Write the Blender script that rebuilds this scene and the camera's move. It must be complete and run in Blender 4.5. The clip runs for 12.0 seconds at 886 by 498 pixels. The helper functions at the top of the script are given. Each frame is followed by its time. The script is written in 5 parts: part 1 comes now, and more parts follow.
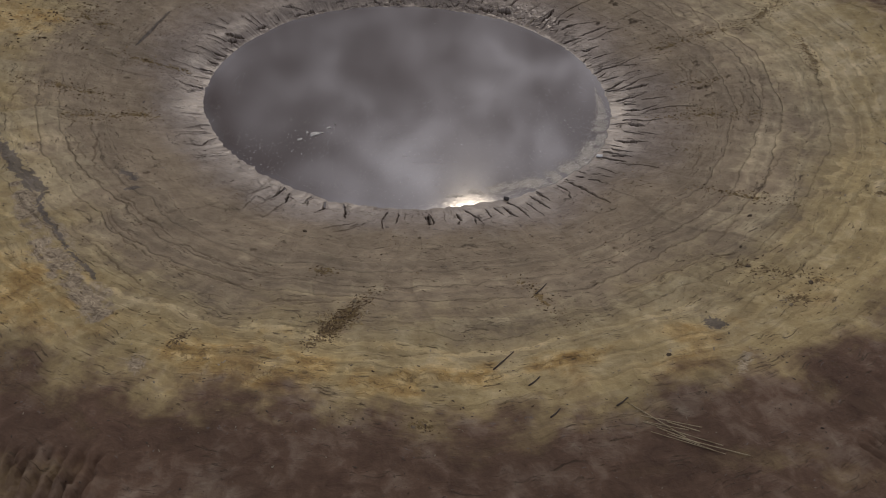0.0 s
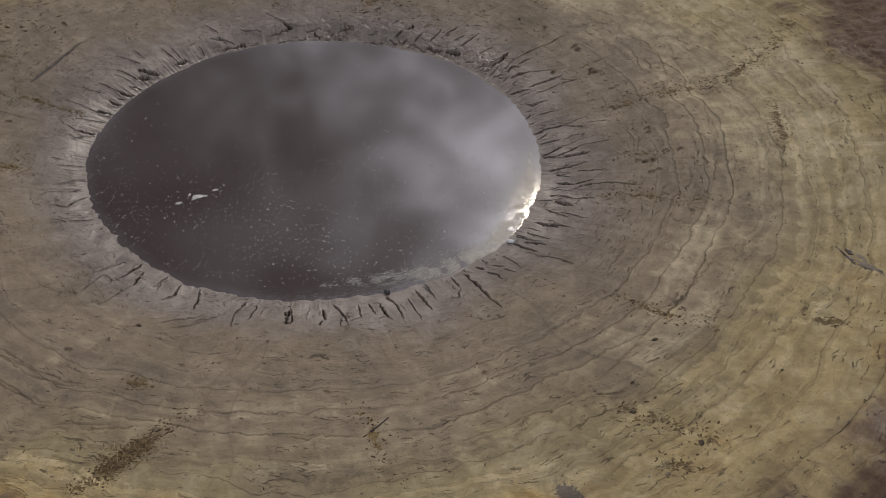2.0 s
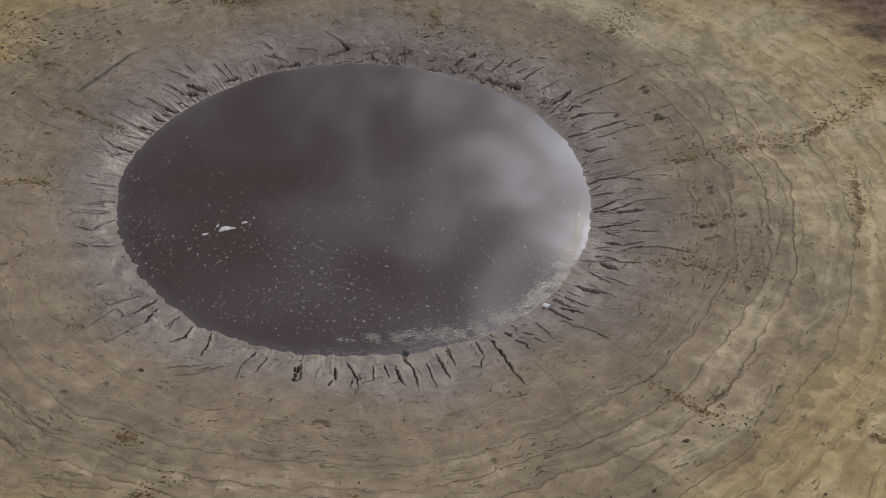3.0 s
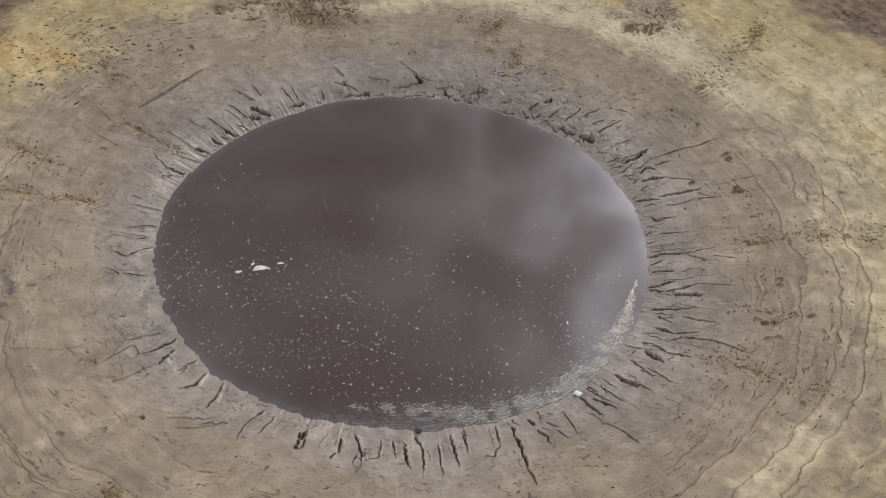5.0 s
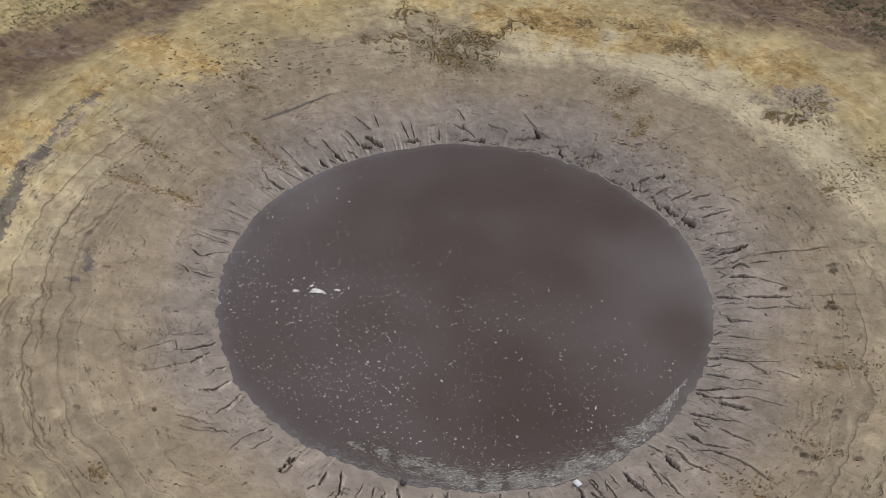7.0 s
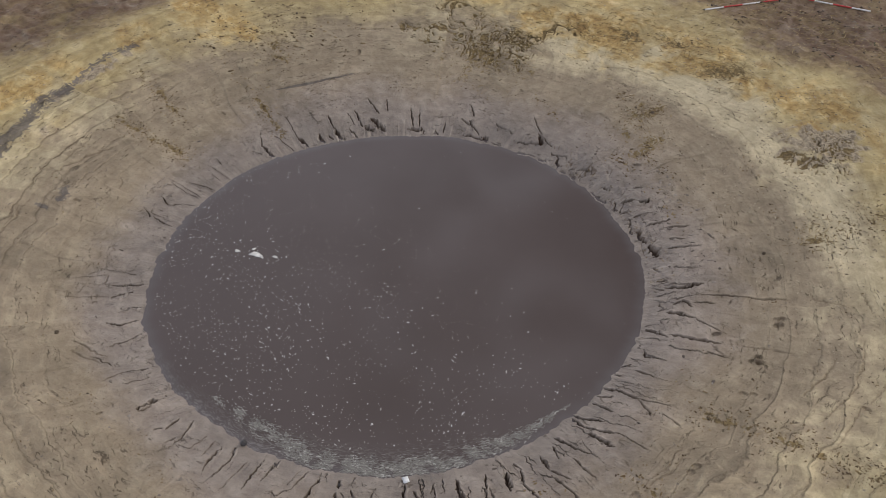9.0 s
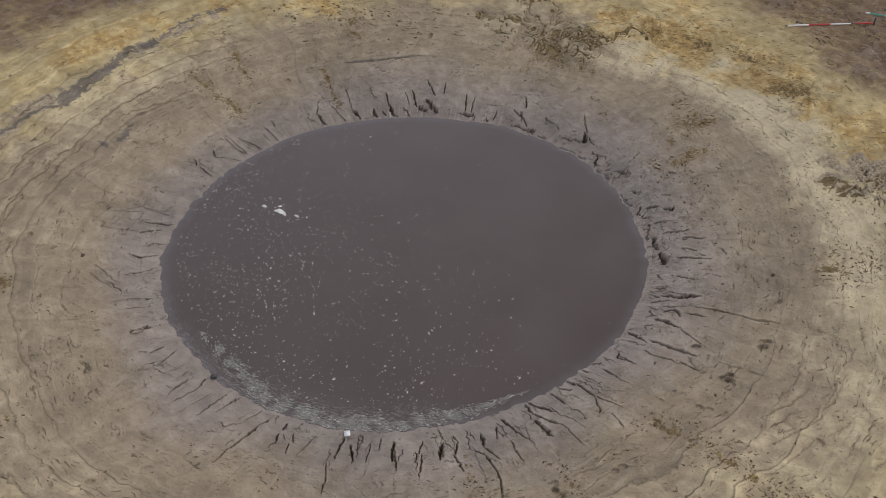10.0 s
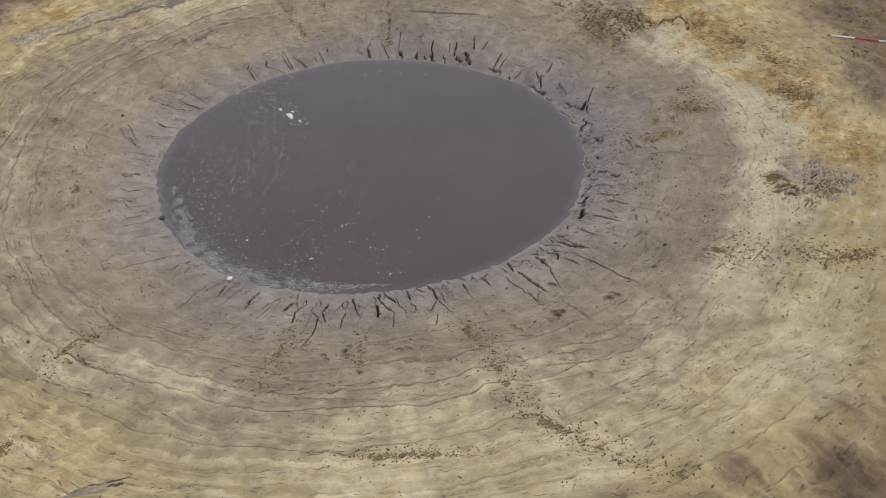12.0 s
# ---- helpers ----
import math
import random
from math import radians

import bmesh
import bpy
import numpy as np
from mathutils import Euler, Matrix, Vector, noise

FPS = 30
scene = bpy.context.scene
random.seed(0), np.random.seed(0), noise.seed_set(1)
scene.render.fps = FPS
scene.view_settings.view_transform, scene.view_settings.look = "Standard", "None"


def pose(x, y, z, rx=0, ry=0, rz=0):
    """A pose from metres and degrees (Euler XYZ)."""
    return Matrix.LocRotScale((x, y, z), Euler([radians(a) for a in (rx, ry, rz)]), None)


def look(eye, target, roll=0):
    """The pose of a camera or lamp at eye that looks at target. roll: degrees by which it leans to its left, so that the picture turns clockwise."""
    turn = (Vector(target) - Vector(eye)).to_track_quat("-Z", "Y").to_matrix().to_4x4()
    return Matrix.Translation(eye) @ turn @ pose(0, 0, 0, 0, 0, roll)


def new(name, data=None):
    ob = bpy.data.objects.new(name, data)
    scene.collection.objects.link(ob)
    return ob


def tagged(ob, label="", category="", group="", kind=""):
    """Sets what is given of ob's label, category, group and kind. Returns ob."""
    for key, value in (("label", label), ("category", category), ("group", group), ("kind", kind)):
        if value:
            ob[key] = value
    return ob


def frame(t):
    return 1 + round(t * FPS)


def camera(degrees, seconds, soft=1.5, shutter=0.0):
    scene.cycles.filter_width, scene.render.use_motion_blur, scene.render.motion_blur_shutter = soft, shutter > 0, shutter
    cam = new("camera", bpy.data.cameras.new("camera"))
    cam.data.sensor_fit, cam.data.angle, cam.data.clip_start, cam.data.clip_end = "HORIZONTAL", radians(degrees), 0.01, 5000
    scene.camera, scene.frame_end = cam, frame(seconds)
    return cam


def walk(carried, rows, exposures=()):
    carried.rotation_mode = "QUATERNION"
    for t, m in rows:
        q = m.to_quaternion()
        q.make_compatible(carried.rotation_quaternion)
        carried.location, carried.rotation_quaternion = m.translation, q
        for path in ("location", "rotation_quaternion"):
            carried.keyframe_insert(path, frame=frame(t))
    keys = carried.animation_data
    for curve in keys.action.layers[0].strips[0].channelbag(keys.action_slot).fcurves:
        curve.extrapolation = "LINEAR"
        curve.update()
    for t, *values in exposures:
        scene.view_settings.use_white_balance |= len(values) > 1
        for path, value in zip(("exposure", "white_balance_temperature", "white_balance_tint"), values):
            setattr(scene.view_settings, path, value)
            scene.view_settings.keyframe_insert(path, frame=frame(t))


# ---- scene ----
cam = camera(49.6, 12.0, soft=0.6)
PATH = [
    (0, (1.834, -0.622, 10.764), (0.747, 0.541, 9.552), 1.0),
    (0.5, (2.478, 0.286, 10.627), (1.39, 1.445, 9.413), 0.7),
    (1, (2.609, 1.525, 10.641), (1.491, 2.647, 9.42), 0.5),
    (1.5, (2.359, 2.976, 10.737), (1.23, 4.077, 9.507), 0.3),
    (2, (1.941, 4.216, 10.815), (0.764, 5.256, 9.578), 0.6),
    (2.5, (1.579, 5.175, 10.901), (0.375, 6.177, 9.657), 0.8),
    (3, (1.277, 5.913, 10.977), (-0.001, 6.811, 9.728), 1.1),
    (3.2, (1.135, 6.128, 11.021), (-0.151, 7.011, 9.77), 1.2),
    (4.8, (0.508, 7.479, 11.272), (-0.861, 8.213, 10.012), 2.1),
    (5, (0.579, 7.687, 11.273), (-0.807, 8.393, 10.016), 2.0),
    (5.5, (0.679, 8.21, 11.296), (-0.738, 8.851, 10.039), 2.2),
    (6, (0.808, 8.801, 11.359), (-0.641, 9.364, 10.101), 2.5),
    (6.5, (0.974, 9.516, 11.418), (-0.546, 9.959, 10.196), 2.7),
    (7, (1.177, 10.448, 11.503), (-0.388, 10.747, 10.294), 2.7),
    (7.2, (1.246, 10.846, 11.51), (-0.325, 11.116, 10.301), 2.8),
    (8.8, (1.501, 14.842, 11.692), (-0.077, 14.78, 10.464), 3.0),
    (9, (1.509, 15.425, 11.716), (-0.062, 15.309, 10.485), 3.0),
    (9.5, (1.549, 16.923, 11.816), (0.008, 16.633, 10.575), 3.0),
    (10, (1.552, 18.582, 11.968), (0.058, 18.133, 10.717), 2.8),
    (10.5, (1.529, 20.322, 12.088), (0.077, 19.759, 10.833), 2.6),
    (11, (1.415, 22.282, 12.261), (0.039, 21.564, 11.0), 2.2),
    (11.5, (1.159, 24.382, 12.372), (-0.123, 23.51, 11.109), 1.7),
    (12, (0.725, 26.505, 12.397), (-0.483, 25.53, 11.136), 1.2),
]
EXPOSURES = [(0.0, -1.31, 7350, 15), (1.0, -1.21, 7300, 14), (2.5, -0.95, 7100, 13), (5.0, -0.17, 7030, 10), (6.0, -0.09, 7080, 10), (7.0, -0.18, 7130, 10), (9.5, -0.41, 7020, 11), (11.0, -0.33, 6950, 10), (12.0, -0.17, 6860, 9)]
walk(cam, [(t, look(eye, target, roll)) for t, eye, target, roll in PATH], EXPOSURES)

# ---------------------------------------------------------------- light
SUN_AZ, SUN_EL = radians(131.3), radians(36.3)
SUN_DIR = Vector((math.cos(SUN_AZ) * math.cos(SUN_EL), math.sin(SUN_AZ) * math.cos(SUN_EL), math.sin(SUN_EL)))


def node(tree, kind, inputs=None):
    """A shader node with its input values or links."""
    n = tree.nodes.new(kind)
    if kind == "ShaderNodeMix":
        n.data_type, n.clamp_result = "RGBA", False
    for key, value in (inputs or {}).items():
        if isinstance(value, bpy.types.NodeSocket):
            tree.links.new(value, n.inputs[key])
        else:
            n.inputs[key].default_value = value
    return n


def math_node(tree, op, a, b=0.0, c=0.0, clamp=False):
    n = node(tree, "ShaderNodeMath", {0: a, 1: b, 2: c})
    n.operation, n.use_clamp = op, clamp
    return n.outputs[0]


def vec_node(tree, op, a, b):
    n = node(tree, "ShaderNodeVectorMath", {0: a, 1: b})
    n.operation = op
    return n.outputs["Value" if op == "DOT_PRODUCT" else "Vector"]


def mix(tree, fac, a, b, blend="MIX"):
    n = node(tree, "ShaderNodeMix", {0: fac, 6: a, 7: b})
    n.blend_type = blend
    return n.outputs[2]


def ramp(tree, fac, *stops):
    n = node(tree, "ShaderNodeValToRGB", {0: fac})
    e = n.color_ramp.elements
    while len(e) < len(stops):
        e.new(0.5)
    for el, (pos, col) in zip(e, stops):
        el.position = pos
        el.color = (col, col, col, 1) if isinstance(col, (int, float)) else (*col, 1)
    return n.outputs[0]


def noise_tex(tree, vector, scale, detail=4.0, rough=0.55, distortion=0.0):
    return node(tree, "ShaderNodeTexNoise", {"Vector": vector, "Scale": scale, "Detail": detail, "Roughness": rough, "Distortion": distortion}).outputs["Fac"]


# thin broken cloud over a pale sky, brightest round the veiled sun
world = bpy.data.worlds.new("overcast_sky")
scene.world = world
world.use_nodes = True
wt = world.node_tree
wt.nodes.clear()
sky = node(wt, "ShaderNodeTexSky")
sky.sky_type, sky.sun_disc, sky.sun_elevation, sky.sun_rotation = "NISHITA", False, SUN_EL, math.atan2(SUN_DIR.x, SUN_DIR.y)
way = node(wt, "ShaderNodeTexCoord").outputs["Generated"]
sep = node(wt, "ShaderNodeSeparateXYZ", {0: way})
lift = math_node(wt, "ADD", math_node(wt, "MAXIMUM", sep.outputs[2], 0.0), 0.18)
plane = vec_node(wt, "DIVIDE", way, node(wt, "ShaderNodeCombineXYZ", {0: lift, 1: lift, 2: 1.0}).outputs[0])
cloud = noise_tex(wt, vec_node(wt, "ADD", plane, (7.3, -2.4, 0.0)), 6.0, 8.0, 0.6, 0.5)
cloud = ramp(wt, cloud, (0.37, 0.4), (0.5, 0.9), (0.62, 1.9))
near_sun = math_node(wt, "MAXIMUM", vec_node(wt, "DOT_PRODUCT", way, SUN_DIR), 0.0)
cloud = mix(wt, math_node(wt, "MULTIPLY", math_node(wt, "SUBTRACT", near_sun, 0.6), 3.0, clamp=True), (1.4, 1.4, 1.4, 1), cloud)
# a heavier bank of cloud beside the sun, and a paler sky low down
heavy = Vector((-0.765, 0.264, 0.588)).normalized()
bank = math_node(wt, "POWER", math_node(wt, "MAXIMUM", vec_node(wt, "DOT_PRODUCT", way, heavy), 0.0), 26.0)
low = math_node(wt, "POWER", math_node(wt, "SUBTRACT", 1.0, math_node(wt, "MAXIMUM", sep.outputs[2], 0.0)), 2.0)
cloud = mix(wt, 1.0, cloud, math_node(wt, "SUBTRACT", math_node(wt, "ADD", 0.92, math_node(wt, "MULTIPLY", low, 0.7)), math_node(wt, "MULTIPLY", bank, 0.72)), "MULTIPLY")
GLOW_WIDE, GLOW_MID, GLOW_CORE, CLOUD_BASE = 0.6, 2.3, 8.0, 0.66
glow = math_node(wt, "MULTIPLY", math_node(wt, "POWER", near_sun, 5.0), GLOW_WIDE)
glow = math_node(wt, "ADD", glow, math_node(wt, "MULTIPLY", math_node(wt, "POWER", near_sun, 40.0), GLOW_MID))
glow = math_node(wt, "ADD", glow, math_node(wt, "MULTIPLY", math_node(wt, "POWER", near_sun, 300.0), GLOW_CORE))
bright = math_node(wt, "MULTIPLY", cloud, math_node(wt, "ADD", glow, CLOUD_BASE))
tint = mix(wt, near_sun, (0.85, 0.945, 1.2, 1), (0.9, 0.955, 1.12, 1))
cloud_col = mix(wt, 1.0, tint, bright, "MULTIPLY")
sky_col = mix(wt, 1.0, sky.outputs[0], (0.08, 0.08, 0.08, 1), "MULTIPLY")
both = mix(wt, 0.9, sky_col, cloud_col)
background = node(wt, "ShaderNodeBackground", {"Color": both, "Strength": 1.0})
wt.links.new(background.outputs[0], node(wt, "ShaderNodeOutputWorld").inputs[0])

sun_lamp = bpy.data.lights.new("sun", "SUN")
sun_lamp.energy, sun_lamp.angle, sun_lamp.color = 1.0, radians(1.0), (1.0, 0.92, 0.78)
sun = new("sun", sun_lamp)
sun.matrix_world = look(SUN_DIR * 100, (0, 0, 0))


# ---------------------------------------------------------------- shape of the basin
CX, CY = -12.75, 13.55
SHORE = (4.814, 0.048, 0.048, 0.154, -0.106, 0.018, 0.011, 0.007, -0.006, 0.007, 0.028)
SLOPES = (0.2243, -0.0507, 0.0177, 0.191, -0.0611, 0.0019, 0.1368, 0.0615, 0.17, 0.0143, 0.0125)


def hashed(ix, iy, seed):
    """Repeatable values 0..1 for whole numbers."""
    h = (ix.astype(np.int64) * 374761393 + iy.astype(np.int64) * 668265263 + seed * 974634777) & 0xFFFFFFFF
    h = ((h ^ (h >> 13)) * 1274126177) & 0xFFFFFFFF
    h = h ^ (h >> 16)
    return (h & 0xFFFFFF) / float(0xFFFFFF)


def vnoise(x, y, seed=0):
    """Smooth value noise, -1..1."""
    ix, iy = np.floor(x), np.floor(y)
    fx, fy = x - ix, y - iy
    fx, fy = fx * fx * fx * (fx * (fx * 6 - 15) + 10), fy * fy * fy * (fy * (fy * 6 - 15) + 10)
    a, b = hashed(ix, iy, seed), hashed(ix + 1, iy, seed)
    c, d = hashed(ix, iy + 1, seed), hashed(ix + 1, iy + 1, seed)
    return 2 * (a + (b - a) * fx + (c - a) * fy + (a - b - c + d) * fx * fy) - 1


def fbm(x, y, octaves=4, seed=0, gain=0.5):
    total, amp, norm = 0.0, 1.0, 0.0
    for k in range(octaves):
        total = total + amp * vnoise(x * 2.03 ** k + 17.3 * k, y * 2.03 ** k - 9.1 * k, seed + k)
        norm += amp
        amp *= gain
    return total / norm


def smooth(x, lo, hi):
    t = np.clip((x - lo) / (hi - lo), 0, 1)
    return t * t * (3 - 2 * t)


def shore_radius(th):
    total = SHORE[0] + 0 * th
    for k in range(1, 6):
        total = total + SHORE[2 * k - 1] * np.cos(k * th) + SHORE[2 * k] * np.sin(k * th)
    return total + shore_nibbles(th)


def shore_nibbles(th):
    """The small bays and points of the water's edge."""
    return 0.05 * fbm(np.cos(th) * 9, np.sin(th) * 9, 3, 5) + 0.045 * fbm(np.cos(th) * 34, np.sin(th) * 34, 3, 6) + 0.03 * np.minimum(fbm(np.cos(th) * 80, np.sin(th) * 80, 2, 8), 0.1)


def base_height(d, th):
    """The smooth slope of the basin, d metres outside the water's edge."""
    c, s = np.cos(th), np.sin(th)
    e = np.maximum(d, 0)
    parts = []
    for g in (np.minimum(e, 2.5), np.clip(e - 2.5, 0, 3), np.clip(e - 5.5, 0, 1.3)):
        parts += [g, g * c, g * s]
    g = np.clip(e, 0, 6)
    parts += [g * np.cos(2 * th), g * np.sin(2 * th)]
    z = sum(k * p for k, p in zip(SLOPES, parts))

    def sector(deg, half):
        return np.exp(-(((np.degrees(th) - deg + 180) % 360 - 180) / half) ** 2)

    # a hollow beside a low swell, and the steeper bank across the water
    z = z - 0.15 * sector(83, 19) * smooth(e, 0.5, 2.2) + 0.09 * sector(47, 12) * smooth(e, 0.5, 1.5) * (1 - smooth(e, 2.8, 4.2))
    z = z + 0.04 * sector(138, 24) * smooth(e, 0.0, 0.6) * (1 - smooth(e, 1.7, 3.2))
    return np.where(d < 0, 0.3 * d, z)


def polar(x, y):
    th = np.arctan2(y - CY, x - CX)
    return np.hypot(x - CX, y - CY) - shore_radius(th), th



# ---------------------------------------------------------------- materials


def material(name):
    m = bpy.data.materials.new(name)
    m.use_nodes = True
    t = m.node_tree
    t.nodes.clear()
    return m, t


def finish(t, color, rough, bump=None, strength=0.3, distance=0.01, ior=1.45, metal=0.0):
    inputs = {"Base Color": color, "Roughness": rough, "IOR": ior, "Metallic": metal}
    if bump is not None:
        inputs["Normal"] = node(t, "ShaderNodeBump", {"Strength": strength, "Distance": distance, "Height": bump}).outputs[0]
    shader = node(t, "ShaderNodeBsdfPrincipled", inputs)
    t.links.new(shader.outputs[0], node(t, "ShaderNodeOutputMaterial").inputs[0])
    return shader


def attribute(t, name):
    n = node(t, "ShaderNodeAttribute")
    n.attribute_name = name
    return n


def simple(name, dark, light, rough=0.7, scale=20.0, bump=0.3, distance=0.004, ior=1.45):
    """A plain surface with grain at two scales."""
    m, t = material(name)
    p = node(t, "ShaderNodeTexCoord").outputs["Object"]
    a, b = noise_tex(t, p, scale), noise_tex(t, p, scale * 6)
    both = math_node(t, "ADD", math_node(t, "MULTIPLY", a, 0.65), math_node(t, "MULTIPLY", b, 0.35))
    tone = ramp(t, both, (0.35, dark), (0.65, light))
    finish(t, tone, math_node(t, "ADD", math_node(t, "MULTIPLY", b, 0.2), rough - 0.1), b, bump, distance, ior)
    return m


# clay and sand of the basin: grey-mauve mud by the water, banded ochre above it, dark topsoil outside
ground_mat, gt = material("layered_mud")
P = node(gt, "ShaderNodeTexCoord").outputs["Object"]
zones = attribute(gt, "zones")
zsep = node(gt, "ShaderNodeSeparateColor", {0: zones.outputs["Color"]})
mud, yellow, orange, dark = zsep.outputs[0], zsep.outputs[1], zsep.outputs[2], zones.outputs["Alpha"]
marks = attribute(gt, "marks")
msep = node(gt, "ShaderNodeSeparateColor", {0: marks.outputs["Color"]})
brown, grey, wet, trodden = msep.outputs[0], msep.outputs[1], msep.outputs[2], marks.outputs["Alpha"]
dist = attribute(gt, "shore_distance").outputs["Fac"]
crease_shade = attribute(gt, "crease_shade").outputs["Fac"]
slate = attribute(gt, "slate").outputs["Fac"]
rel = vec_node(gt, "SUBTRACT", P, (CX, CY, 0.0))
rel = vec_node(gt, "MULTIPLY", rel, (1.0, 1.0, 0.0))
unit = node(gt, "ShaderNodeVectorMath", {0: rel})
unit.operation = "NORMALIZE"
usep = node(gt, "ShaderNodeSeparateXYZ", {0: unit.outputs[0]})


def banded(round_scale, out_scale):
    """Coordinates that stretch a pattern round the basin, along the bedding."""
    c = node(gt, "ShaderNodeCombineXYZ", {0: math_node(gt, "MULTIPLY", usep.outputs[0], round_scale), 1: math_node(gt, "MULTIPLY", usep.outputs[1], round_scale), 2: math_node(gt, "MULTIPLY", dist, out_scale)})
    return c.outputs[0]


coarse = noise_tex(gt, P, 0.7, 5.0, 0.6)
medium = noise_tex(gt, P, 3.4, 7.0, 0.56, 0.4)
broken = noise_tex(gt, P, 8.5, 5.0, 0.58, 1.4)
fine = noise_tex(gt, P, 42.0, 6.0, 0.7)
beds = noise_tex(gt, banded(1.8, 4.5), 1.0, 7.0, 0.6, 0.2)
thin_beds = noise_tex(gt, banded(2.4, 17.0), 1.0, 5.0, 0.55, 0.2)
runs = noise_tex(gt, banded(48.0, 1.4), 1.0, 7.0, 0.62, 0.4)
swipes = noise_tex(gt, banded(7.0, 0.5), 1.0, 3.0, 0.5, 0.3)
# sedimentary layers: long crooked rings, each with its own tone
wander = math_node(gt, "MULTIPLY", math_node(gt, "SUBTRACT", noise_tex(gt, banded(2.2, 0.55), 1.0, 5.0, 0.5, 0.2), 0.5), 1.8)
spacing = math_node(gt, "MULTIPLY", noise_tex(gt, node(gt, "ShaderNodeCombineXYZ", {2: dist}).outputs[0], 1.3, 2.0), 2.4)
ragged = math_node(gt, "ADD", math_node(gt, "MULTIPLY", math_node(gt, "SUBTRACT", broken, 0.5), 0.16), math_node(gt, "MULTIPLY", math_node(gt, "SUBTRACT", medium, 0.5), 0.22))
layer_at = math_node(gt, "ADD", math_node(gt, "ADD", math_node(gt, "MULTIPLY", dist, 2.2), wander), math_node(gt, "ADD", spacing, ragged))


def layered(at):
    """Where a place lies within its layer, and the layer's own value."""
    own = node(gt, "ShaderNodeTexWhiteNoise", {"Vector": node(gt, "ShaderNodeCombineXYZ", {0: math_node(gt, "FLOOR", at)}).outputs[0]})
    return math_node(gt, "FRACT", at), own.outputs["Value"]


within, own_tone = layered(layer_at)
within_thin, own_thin = layered(math_node(gt, "ADD", math_node(gt, "MULTIPLY", layer_at, 4.3), math_node(gt, "MULTIPLY", medium, 1.2)))
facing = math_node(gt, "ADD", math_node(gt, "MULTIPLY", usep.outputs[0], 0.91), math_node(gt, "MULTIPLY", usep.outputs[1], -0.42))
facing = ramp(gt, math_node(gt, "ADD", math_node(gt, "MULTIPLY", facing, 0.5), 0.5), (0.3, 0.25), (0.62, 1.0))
tone = math_node(gt, "ADD", math_node(gt, "MULTIPLY", medium, 0.75), math_node(gt, "MULTIPLY", beds, 0.25))
mud_tone = math_node(gt, "ADD", math_node(gt, "MULTIPLY", runs, 0.12), math_node(gt, "MULTIPLY", medium, 0.88))
c_clay = ramp(gt, tone, (0.32, (0.222, 0.173, 0.115)), (0.5, (0.281, 0.222, 0.149)), (0.68, (0.34, 0.276, 0.188)))
c_mud = ramp(gt, mud_tone, (0.34, (0.208, 0.166, 0.133)), (0.5, (0.258, 0.211, 0.169)), (0.66, (0.316, 0.264, 0.213)))
c_yellow = ramp(gt, tone, (0.3, (0.32, 0.236, 0.11)), (0.5, (0.412, 0.32, 0.155)), (0.7, (0.53, 0.43, 0.236)))
c_orange = ramp(gt, medium, (0.34, (0.25, 0.135, 0.038)), (0.5, (0.42, 0.268, 0.09)), (0.66, (0.59, 0.445, 0.21)))
c_dark = ramp(gt, math_node(gt, "ADD", math_node(gt, "MULTIPLY", coarse, 0.5), math_node(gt, "MULTIPLY", medium, 0.5)), (0.36, (0.072, 0.039, 0.024)), (0.5, (0.125, 0.074, 0.047)), (0.6, (0.19, 0.132, 0.092)), (0.7, (0.3, 0.245, 0.178)))
mottled = noise_tex(gt, P, 5.0, 5.0, 0.6, 3.0)
c_gold = ramp(gt, tone, (0.3, (0.37, 0.262, 0.11)), (0.5, (0.5, 0.375, 0.175)), (0.7, (0.64, 0.51, 0.28)))
c_orange = mix(gt, ramp(gt, mottled, (0.55, 0.0), (0.63, 0.75)), c_orange, (0.15, 0.085, 0.03, 1))
c_pale = ramp(gt, tone, (0.3, (0.44, 0.362, 0.222)), (0.7, (0.63, 0.535, 0.35)))
c_brown = ramp(gt, broken, (0.35, (0.085, 0.055, 0.022)), (0.65, (0.24, 0.17, 0.075)))
c_grey = ramp(gt, math_node(gt, "ADD", math_node(gt, "MULTIPLY", broken, 0.75), math_node(gt, "MULTIPLY", thin_beds, 0.25)), (0.35, (0.13, 0.096, 0.064)), (0.62, (0.46, 0.375, 0.255)))


def edged(mask, amount, pattern, lo=0.15, hi=0.85):
    """A mask whose edge is broken up by a pattern."""
    m = math_node(gt, "ADD", mask, math_node(gt, "MULTIPLY", math_node(gt, "SUBTRACT", pattern, 0.5), amount))
    n = node(gt, "ShaderNodeMapRange", {"Value": m, "From Min": lo, "From Max": hi})
    n.interpolation_type = "SMOOTHSTEP"
    return n.outputs[0]


mixed = math_node(gt, "ADD", math_node(gt, "MULTIPLY", medium, 0.5), math_node(gt, "MULTIPLY", broken, 0.5))
col = mix(gt, edged(yellow, 1.2, tone, 0.0, 1.0), c_clay, c_yellow)
col = mix(gt, math_node(gt, "MULTIPLY", edged(trodden, 0.9, mixed, 0.1, 1.0), 0.8), col, c_pale)
col = mix(gt, edged(mud, 0.7, medium, 0.0, 1.0), col, c_mud)
drawn = math_node(gt, "ADD", math_node(gt, "MULTIPLY", beds, 0.55), math_node(gt, "MULTIPLY", mixed, 0.45))
col = mix(gt, math_node(gt, "MULTIPLY", edged(orange, 1.3, drawn, 0.1, 0.95), 0.75), col, c_gold)
col = mix(gt, math_node(gt, "MULTIPLY", edged(orange, 2.2, drawn, 0.4, 1.25), 0.85), col, c_orange)
